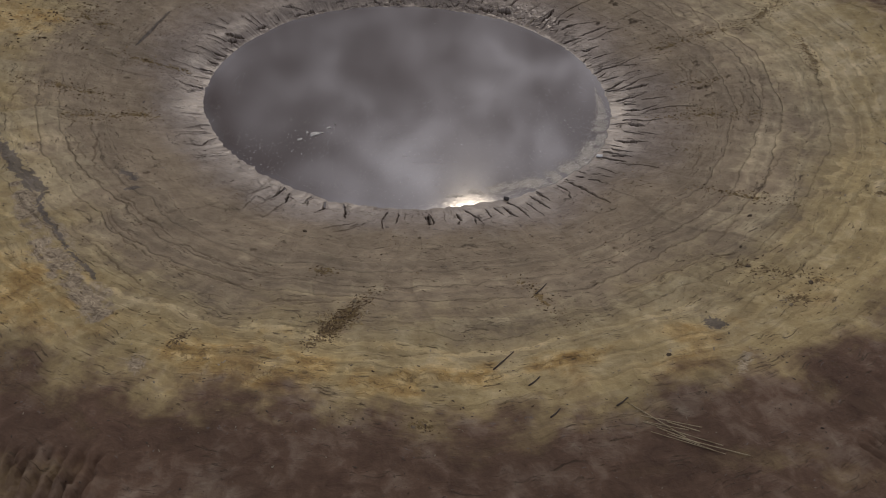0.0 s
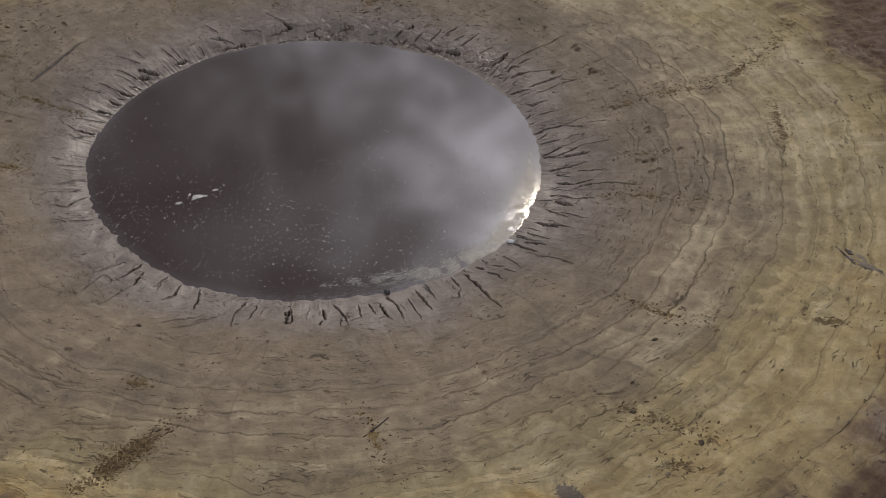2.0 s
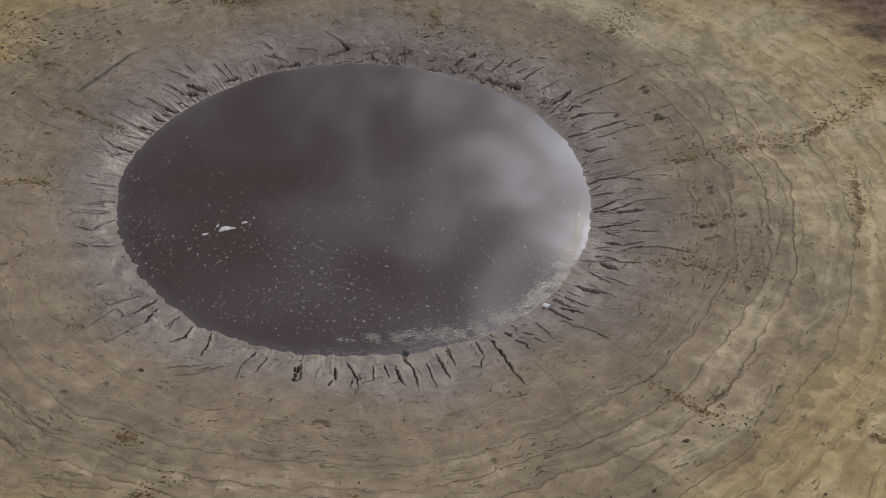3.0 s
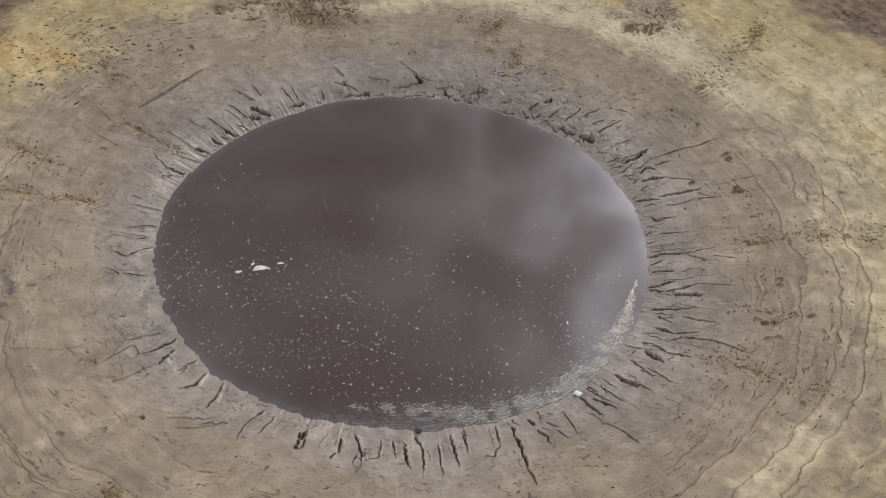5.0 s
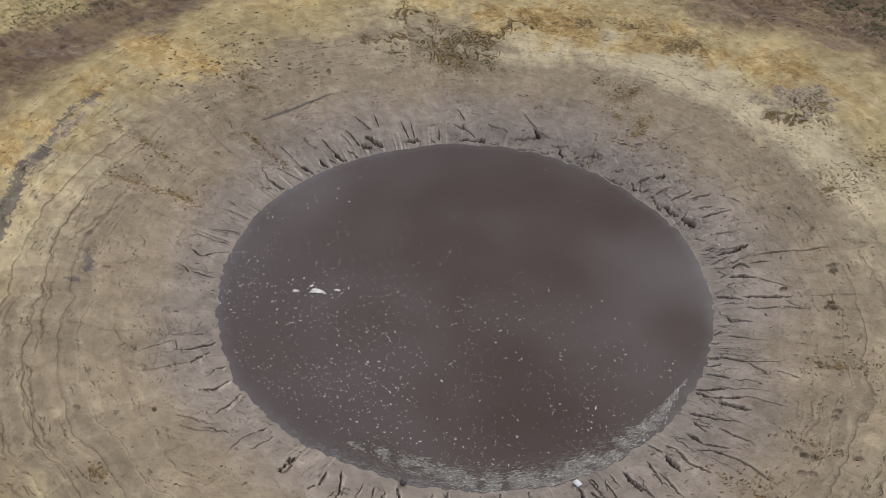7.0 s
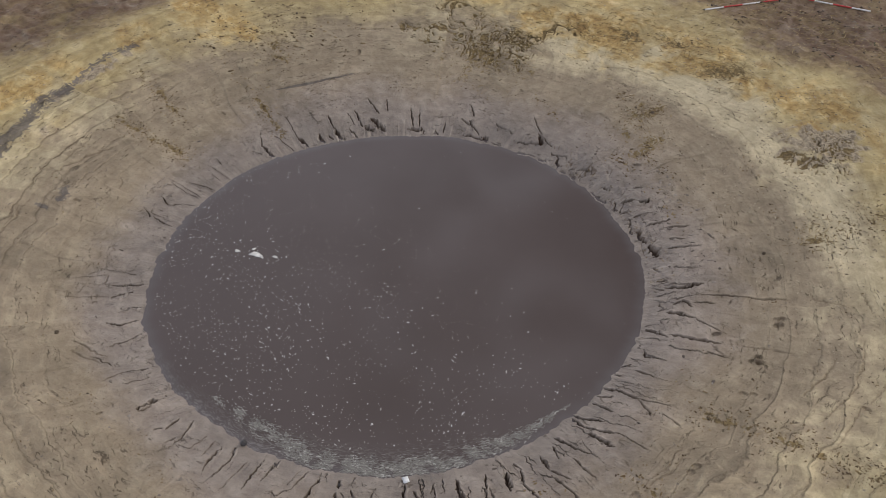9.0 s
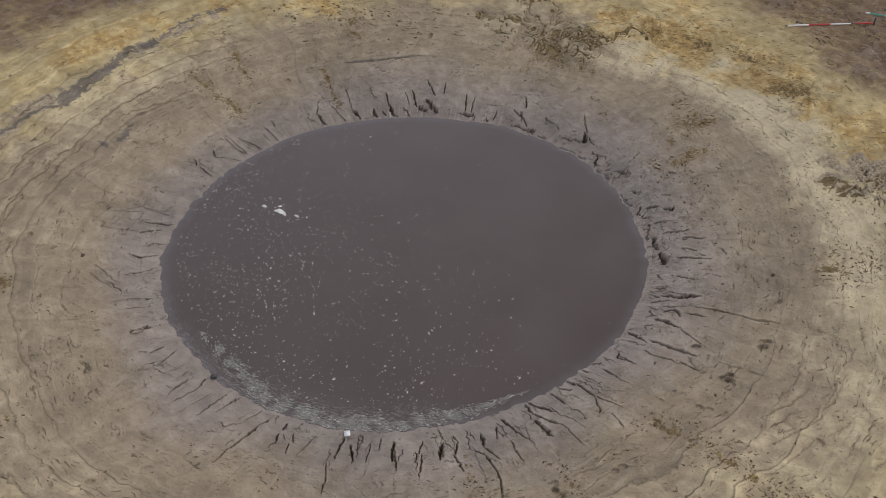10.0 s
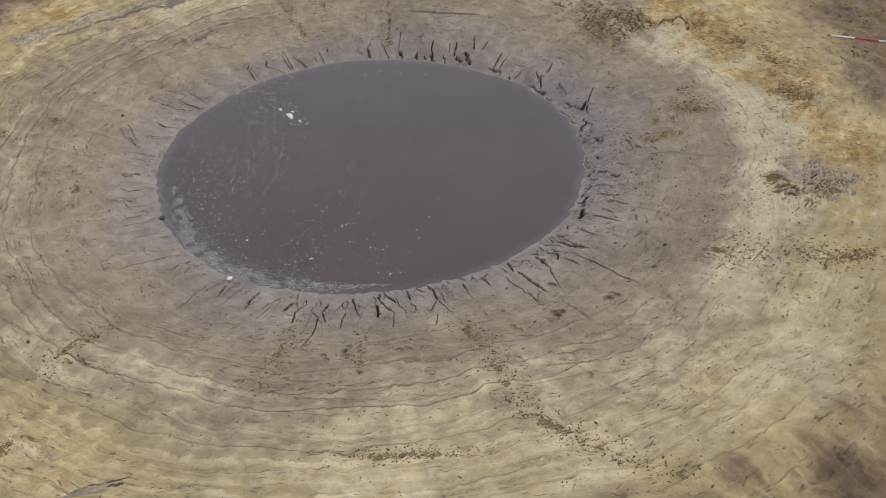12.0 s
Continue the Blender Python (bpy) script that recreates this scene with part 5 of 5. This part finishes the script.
def crumbs(name, spots, mat, label, flat=0.55):
    """Many small lumps in one mesh: x, y, size; the larger ones have more faces."""
    every = np.array(spots)
    points, faces, first = [], [], 0
    for (ball, ball_faces), s in ((BALL_SMALL, every[every[:, 2] < 0.011]), (BALL_LARGE, every[every[:, 2] >= 0.011])):
        n = len(s)
        if not n:
            continue
        rng = np.random.default_rng(n)
        p = ball[None] * rng.uniform(0.6, 1.3, (n, len(ball), 1)) * rng.uniform(0.85, 1.15, (n, len(ball), 3)) * s[:, 2][:, None, None]
        p[:, :, 0] *= rng.uniform(0.9, 2.3, n)[:, None]
        p[:, :, 1] *= 0.8
        p[:, :, 2] *= flat
        a = rng.uniform(0, 6.3, n)[:, None]
        px = s[:, 0][:, None] + p[:, :, 0] * np.cos(a) - p[:, :, 1] * np.sin(a)
        py = s[:, 1][:, None] + p[:, :, 0] * np.sin(a) + p[:, :, 1] * np.cos(a)
        pz = heights(s[:, 0], s[:, 1])[:, None] + p[:, :, 2]
        points.append(np.stack([px, py, pz], -1).reshape(-1, 3))
        faces.append((first + np.arange(n)[:, None, None] * len(ball) + ball_faces[None]).reshape(-1, 3))
        first += n * len(ball)
    return joined(name, np.concatenate(points).tolist(), np.concatenate(faces).tolist(), mat, label, "crumbs")


spots = []
for th0, d0, th1, d1, width in TRAILS:
    for k in range(int(230 * (d1 - d0) * width / 0.14)):
        u = things_rng.random()
        x, y = place(d0 + (d1 - d0) * u, th0 + (th1 - th0) * u)
        spots.append((x + things_rng.gauss(0, width * 1.3), y + things_rng.gauss(0, width * 1.3), 0.004 + 0.02 * things_rng.random() ** 3))
for x, y, r, s, a in BROWN:
    for k in range((int(60 * r * r * s * 3) + 20 if r > 0.25 else int((2000 if 4 < s < 5 else 480) * r * s) + 15)):
        u, v = things_rng.gauss(0, 0.62) * r * s, things_rng.gauss(0, 0.62) * r
        spots.append((x + u * math.cos(a) - v * math.sin(a), y + u * math.sin(a) + v * math.cos(a), 0.004 + 0.017 * things_rng.random() ** 3))
while len(spots) < 16500:
    d, deg = 0.9 + 6 * things_rng.random(), things_rng.uniform(-180, 180)
    x, y = place(d, deg)
    if noise.noise(Vector((x * 0.9, y * 0.9, 3.0))) + 0.8 * noise.noise(Vector((x * 3, y * 3, 7.0))) > things_rng.uniform(0.0, 0.7):
        spots.append((x, y, 0.003 + 0.016 * things_rng.random() ** 5))
for k in range(900):
    x, y = place(things_rng.gauss(3.9, 0.7), (things_rng.gauss(-152, 9) + 180) % 360 - 180)
    if noise.noise(Vector((x * 1.8, y * 1.8, 6.0))) > things_rng.uniform(-0.3, 0.4):
        spots.append((x, y, 0.008 + 0.035 * things_rng.random() ** 3))
# broken lumps that rolled down the far slope: degrees and metres, from and to, width, how many
for th0, d0, th1, d1, width, count in ((146, 2.75, 135, 2.75, 0.09, 170), (135, 1.0, 111, 1.0, 0.1, 180), (138, 2.2, 130, 1.6, 0.1, 110), (134, 1.4, 121, 1.6, 0.08, 90), (120, 3.1, 104, 2.8, 0.1, 90), (160, 1.7, 150, 1.2, 0.08, 70)):
    for k in range(count):
        u = roll_rng.random()
        x, y = place(d0 + (d1 - d0) * u + roll_rng.gauss(0, width), th0 + (th1 - th0) * u)
        if noise.noise(Vector((x * 2.6, y * 2.6, 2.0))) > -0.15:
            spots.append((x, y, 0.006 + 0.026 * roll_rng.random() ** 2.5))
crumbs("soil_crumbs", spots, crumb_mat, "dark crumbs of soil strewn over the mud slope")

# flakes of clay turned up by the digger
flake_mat = island_material("clay_flakes", (0.0, (0.12, 0.09, 0.055)), (0.35, (0.24, 0.19, 0.125)), (1.0, (0.42, 0.35, 0.24)))
spots = []
while len(spots) < 5000:
    deg = things_rng.gauss(112, 24) if things_rng.random() < 0.6 else things_rng.uniform(-180, 180)
    deg = (deg + 180) % 360 - 180
    d = 2.0 + 4.2 * things_rng.random()
    x, y = place(d, deg)
    if noise.noise(Vector((x * 1.2, y * 1.2, 4.0))) > things_rng.uniform(-0.3, 0.45):
        spots.append((x, y, 0.005 + 0.02 * things_rng.random() ** 3))
crumbs("clay_flakes", spots, flake_mat, "flakes of tan clay turned up on the slope", 0.5)

# lumps of wet grey mud that broke from the far bank
mud_mat = island_material("mud_lumps", (0.0, (0.1, 0.076, 0.06)), (0.4, (0.2, 0.165, 0.135)), (1.0, (0.3, 0.255, 0.21)))
spots = []
while len(spots) < 650:
    deg = things_rng.gauss(118, 16) if things_rng.random() < 0.7 else things_rng.uniform(-180, 180)
    deg = (deg + 180) % 360 - 180
    d = 0.08 + 1.5 * things_rng.random() ** 1.6
    x, y = place(d, deg)
    if noise.noise(Vector((x * 1.6, y * 1.6, 9.0))) > things_rng.uniform(-0.4, 0.3):
        spots.append((x, y, 0.008 + 0.035 * things_rng.random() ** 3))
crumbs("mud_lumps", spots, mud_mat, "wet grey mud lumps broken from the cracked bank", 0.4)

spots = []
while len(spots) < 12000:
    d, deg = 5.4 + 6.5 * things_rng.random(), things_rng.uniform(-180, 180)
    x, y = place(d, deg)
    if d > np.interp(deg, EDGE_DEG, EDGE_D) - 0.1 + 0.5 * noise.noise(Vector((x, y, 0))) and noise.noise(Vector((x * 1.1, y * 1.1, 5.0))) > things_rng.uniform(-0.5, 0.5):
        spots.append((x, y, 0.004 + 0.016 * things_rng.random() ** 5))
# the soil is turned up in lumps above the far slope
while len(spots) < 14200:
    d, deg = 6.2 + 5.0 * roll_rng.random(), roll_rng.uniform(92, 154)
    x, y = place(d, deg)
    if noise.noise(Vector((x * 1.3, y * 1.3, 8.0))) > roll_rng.uniform(-0.3, 0.4) and math.hypot(x + 20.8, y - 21.7) > 0.8 and d > np.interp(deg, EDGE_DEG, EDGE_D) + 0.5:
        spots.append((x, y, 0.009 + 0.03 * roll_rng.random() ** 2.5))
crumbs("topsoil_crumbs", spots, topsoil_mat, "loose dark topsoil with pale crumbs round the basin", 0.7)


def strips(name, spots, mat, label, category):
    """Thin bent straws in one mesh: x, y, turn, length, width."""
    points, faces = [], []
    for x, y, turn, length, width in spots:
        z = ground_height(x, y) + 0.006
        base, bend = len(points), things_rng.uniform(-0.5, 0.5)
        for k in range(4):
            u = k / 3 - 0.5
            a = turn + bend * u
            cx, cy = x + u * length * math.cos(a), y + u * length * math.sin(a)
            w = width * (0.5 if k in (0, 3) else 1.0)
            zz = max(ground_height(cx, cy) + 0.004, z) + 0.008 * things_rng.random()
            points += [(cx - w * math.sin(a), cy + w * math.cos(a), zz), (cx + w * math.sin(a), cy - w * math.cos(a), zz), (cx, cy, zz + w)]
        for k in range(3):
            b = base + 3 * k
            faces += [(b, b + 3, b + 5, b + 2), (b + 2, b + 5, b + 4, b + 1), (b + 1, b + 4, b + 3, b)]
    return joined(name, points, faces, mat, label, category)


spots = []
for x, y, r, count in ((-20.5, 14.8, 0.9, 120), (-21.3, 18.0, 1.1, 260), (-20.6, 19.9, 0.7, 130), (-22.0, 16.0, 0.8, 100), (-19.8, 20.5, 0.45, 110), (-18.3, 22.3, 0.7, 40), (-14.2, 21.7, 0.5, 70), (-23.2, 21.0, 1.3, 420), (-21.8, 23.0, 1.3, 450), (-20.3, 24.6, 1.2, 300), (-6.5, 23.6, 0.9, 90), (-7.15, 6.55, 0.35, 60)):
    for k in range(count):
        spots.append((x + things_rng.gauss(0, r * 0.55), y + things_rng.gauss(0, r * 0.55), things_rng.gauss(2.2, 0.8), things_rng.uniform(0.05, 0.2), things_rng.uniform(0.003, 0.008)))
strips("dry_plant_litter", spots, litter_mat, "tan dry straw and plant litter pressed into the soil", "plant litter")

# low green plants that come up through the soil beyond the rods
plant_mat = island_material("low_plants", (0.0, (0.045, 0.05, 0.02)), (0.6, (0.085, 0.095, 0.038)), (1.0, (0.17, 0.165, 0.075)))
points, faces = [], []
for x, y, r, count in ((-20.9, 26.0, 0.7, 260), (-21.4, 25.2, 0.7, 260), (-19.5, 25.6, 0.6, 170), (-22.7, 4.4, 0.8, 190), (-22.8, 5.6, 0.7, 130)):
    for k in range(count):
        px, py = x + roll_rng.gauss(0, 0.6 * r), y + roll_rng.gauss(0, 0.6 * r)
        if noise.noise(Vector((px * 2.2, py * 2.2, 4.0))) < roll_rng.uniform(-0.4, 0.3):
            continue
        pz = ground_height(px, py)
        for _ in range(4):
            a, length, rise = roll_rng.uniform(0, 6.28), roll_rng.uniform(0.03, 0.1), roll_rng.uniform(0.2, 0.8)
            w, base = length * 0.14, len(points)
            ca, sa = math.cos(a), math.sin(a)
            for u, wide, up in ((0.0, 0.4, 0.0), (0.55, 1.0, 0.8), (1.0, 0.0, 0.7)):
                cx, cy, cz = px + u * length * ca, py + u * length * sa, pz + 0.004 + up * rise * length
                points += [(cx - wide * w * sa, cy + wide * w * ca, cz), (cx, cy, cz - 0.3 * w), (cx + wide * w * sa, cy - wide * w * ca, cz)]
            for b in (base, base + 3):
                faces += [(b, b + 1, b + 4, b + 3), (b + 1, b + 2, b + 5, b + 4)]
joined("low_plants", points, faces, plant_mat, "short olive-green plants coming up through dark soil", "plants")

# a bundle of pale reeds on the dark soil
reeds = tagged(new("reed_bundle"), "bundle of pale dry reeds lying on dark soil", "reeds")
reeds.location = (-1.9, 8.05, ground_height(-1.9, 8.05))
for k in range(9):
    a = radians(18) + things_rng.gauss(0, 0.12)
    c = Vector((things_rng.gauss(0, 0.3), things_rng.gauss(0, 0.07), 0))
    length = things_rng.uniform(0.35, 1.1)
    e0, e1 = c - Vector((math.cos(a), math.sin(a), 0)) * length / 2, c + Vector((math.cos(a), math.sin(a), 0)) * length / 2
    for e in (e0, e1):
        e.z = ground_height(reeds.location.x + e.x, reeds.location.y + e.y) - reeds.location.z + 0.018
    part("reed", rod_bm(e0, e1, things_rng.uniform(0.004, 0.008), 6), straw_mat, reeds, "", True)

# dark sticks pressed into the sand: from and to
STICKS = ((-5.39, 9.38, -5.45, 9.75), (-4.57, 7.36, -4.63, 7.9), (-3.95, 7.43, -3.96, 7.7), (-2.76, 7.91, -2.75, 8.16), (-3.3, 7.11, -3.31, 7.34))
for x0, y0, x1, y1 in STICKS:
    z0, z1 = ground_height(x0, y0), ground_height(x1, y1)
    stick = tagged(new("stick"), "short dark stick pressed into the banded sand", "stick", "sticks on the sand")
    stick.location = (x0, y0, z0)
    knee = Vector(((x1 - x0) * 0.55 + 0.012, (y1 - y0) * 0.55 - 0.01, 0))
    knee.z = ground_height(x0 + knee.x, y0 + knee.y) - z0 + 0.008
    part("stem", rod_bm((0, 0, 0.006), knee, 0.013, 7), wood_mat, stick, "", True)
    part("tip", rod_bm(knee, (x1 - x0, y1 - y0, z1 - z0 + 0.006), 0.009, 7), wood_mat, stick, "", True)

# a worn log, half sunk, from its dark inner end outwards
log_in, log_out = Vector((-3.05, 17.57, 0)), Vector((-2.18, 17.17, 0))
along = (log_out - log_in).normalized()
log_root = tagged(new("fallen_log"), "weathered grey log half sunk in yellow sand, dark at one end", "log")
log_root.location = (log_in.x, log_in.y, ground_height(log_in.x, log_in.y))
for name, u0, u1, thick, side, mat, seed in (("trunk", 0.05, 0.8, 0.1, 0.0, log_mat, 3), ("bark", 0.02, 0.62, 0.035, -0.085, wood_mat, 5), ("broken_end", -0.08, 0.2, 0.085, 0.01, wood_mat, 8), ("splinter", 0.6, 1.02, 0.03, 0.04, log_mat, 11)):
    bm = lump_bm((u1 - u0) / 2, thick, thick * 0.5, seed, 0.55, 3)
    bend = Matrix.Rotation(math.atan2(along.y, along.x) + 0.06 * math.sin(seed), 4, "Z")
    mid = along * ((u0 + u1) / 2) + Vector((-along.y, along.x, 0)) * side
    for v in bm.verts:
        v.co = bend @ v.co + mid
        v.co.z += ground_height(log_root.location.x + v.co.x, log_root.location.y + v.co.y) - log_root.location.z - 0.3 * thick
    part(name, bm, mat, log_root, "dark wet wood" if mat == wood_mat else "", True)

# ---------------------------------------------------------------- what floats
points, faces = [], []
count = 0
while count < 2300:
    r, th = 4.6 * math.sqrt(things_rng.random()), things_rng.uniform(-math.pi, math.pi)
    x, y = CX + r * math.cos(th), CY + r * math.sin(th)
    toward = ((x - CX) * 0.8 - (y - CY) * 0.75) / 4.6
    if things_rng.random() > min(1, max(0.015, 0.28 + 0.95 * toward)) * (0.35 + 0.9 * max(0, 0.5 + noise.noise(Vector((x * 0.9, y * 0.9, 1.0))))):
        continue
    count += 1
    size = 0.0046 + 0.0085 * things_rng.random() ** 4
    turn, long = things_rng.uniform(0, 3.14), 1.2 + 2.6 * things_rng.random() ** 2
    base = len(points)
    for px, py, pz in ((1, 0, 0), (0.2, 1, 0), (-1, 0.2, 0), (-0.1, -1, 0), (0, 0, 0.6)):
        px, py = px * size * long, py * size
        points.append((x + px * math.cos(turn) - py * math.sin(turn), y + px * math.sin(turn) + py * math.cos(turn), 0.001 + pz * size))
    faces += [(base + a, base + b, base + 4) for a, b in ((0, 1), (1, 2), (2, 3), (3, 0))]
joined("floating_flecks", points, faces, fleck_island, "small pale flecks floating on the murky water", "flecks")

# a crinkled raft of scum along the bank below the tub
points, faces = [], []
for k in range(13000):
    deg = things_rng.gauss(4, 19)
    if not -34 < deg < 48:
        continue
    th = radians(deg)
    off = 0.1 + 0.26 * min(1, max(0, (-deg - 1) / 16)) ** 2 + 0.1 * min(1, max(0, (deg - 8) / 30))
    wide = 0.2 * max(0.1, 1 - (abs(deg - 4) / 42) ** 2)
    d = -max(0.03, off + things_rng.gauss(0, wide * 0.6) + wide * 0.35 * things_rng.random())
    r = SHORE_TABLE[int((deg + 180) / 360 * COLUMNS) % COLUMNS] + d
    x, y = CX + r * math.cos(th), CY + r * math.sin(th)
    if noise.noise(Vector((x * 5, y * 5, 2.0))) < things_rng.uniform(-0.4, 0.3):
        continue
    length, width, a = 0.012 + 0.08 * things_rng.random() ** 2, 0.002 + 0.009 * things_rng.random() ** 2, th + math.pi / 2 + things_rng.gauss(0, 0.3)
    base, bend = len(points), things_rng.uniform(-1.2, 1.2)
    for q in range(4):
        u = q / 3 - 0.5
        b = a + bend * u
        cx, cy, w = x + u * length * math.cos(b), y + u * length * math.sin(b), width * (0.4 if q in (0, 3) else 1)
        points += [(cx - w * math.sin(b), cy + w * math.cos(b), 0.002), (cx + w * math.sin(b), cy - w * math.cos(b), 0.002), (cx, cy, 0.002 + 0.07 * w)]
    for q in range(3):
        b = base + 3 * q
        faces += [(b, b + 3, b + 5, b + 2), (b + 2, b + 5, b + 4, b + 1)]
scum_mat = island_material("scum", (0.0, (0.1, 0.09, 0.078)), (0.85, (0.24, 0.225, 0.195)), (1.0, (0.5, 0.48, 0.43)), rough=0.3)
joined("floating_scum", points, faces, scum_mat, "crinkled grey scum drifted against the bank", "scum")
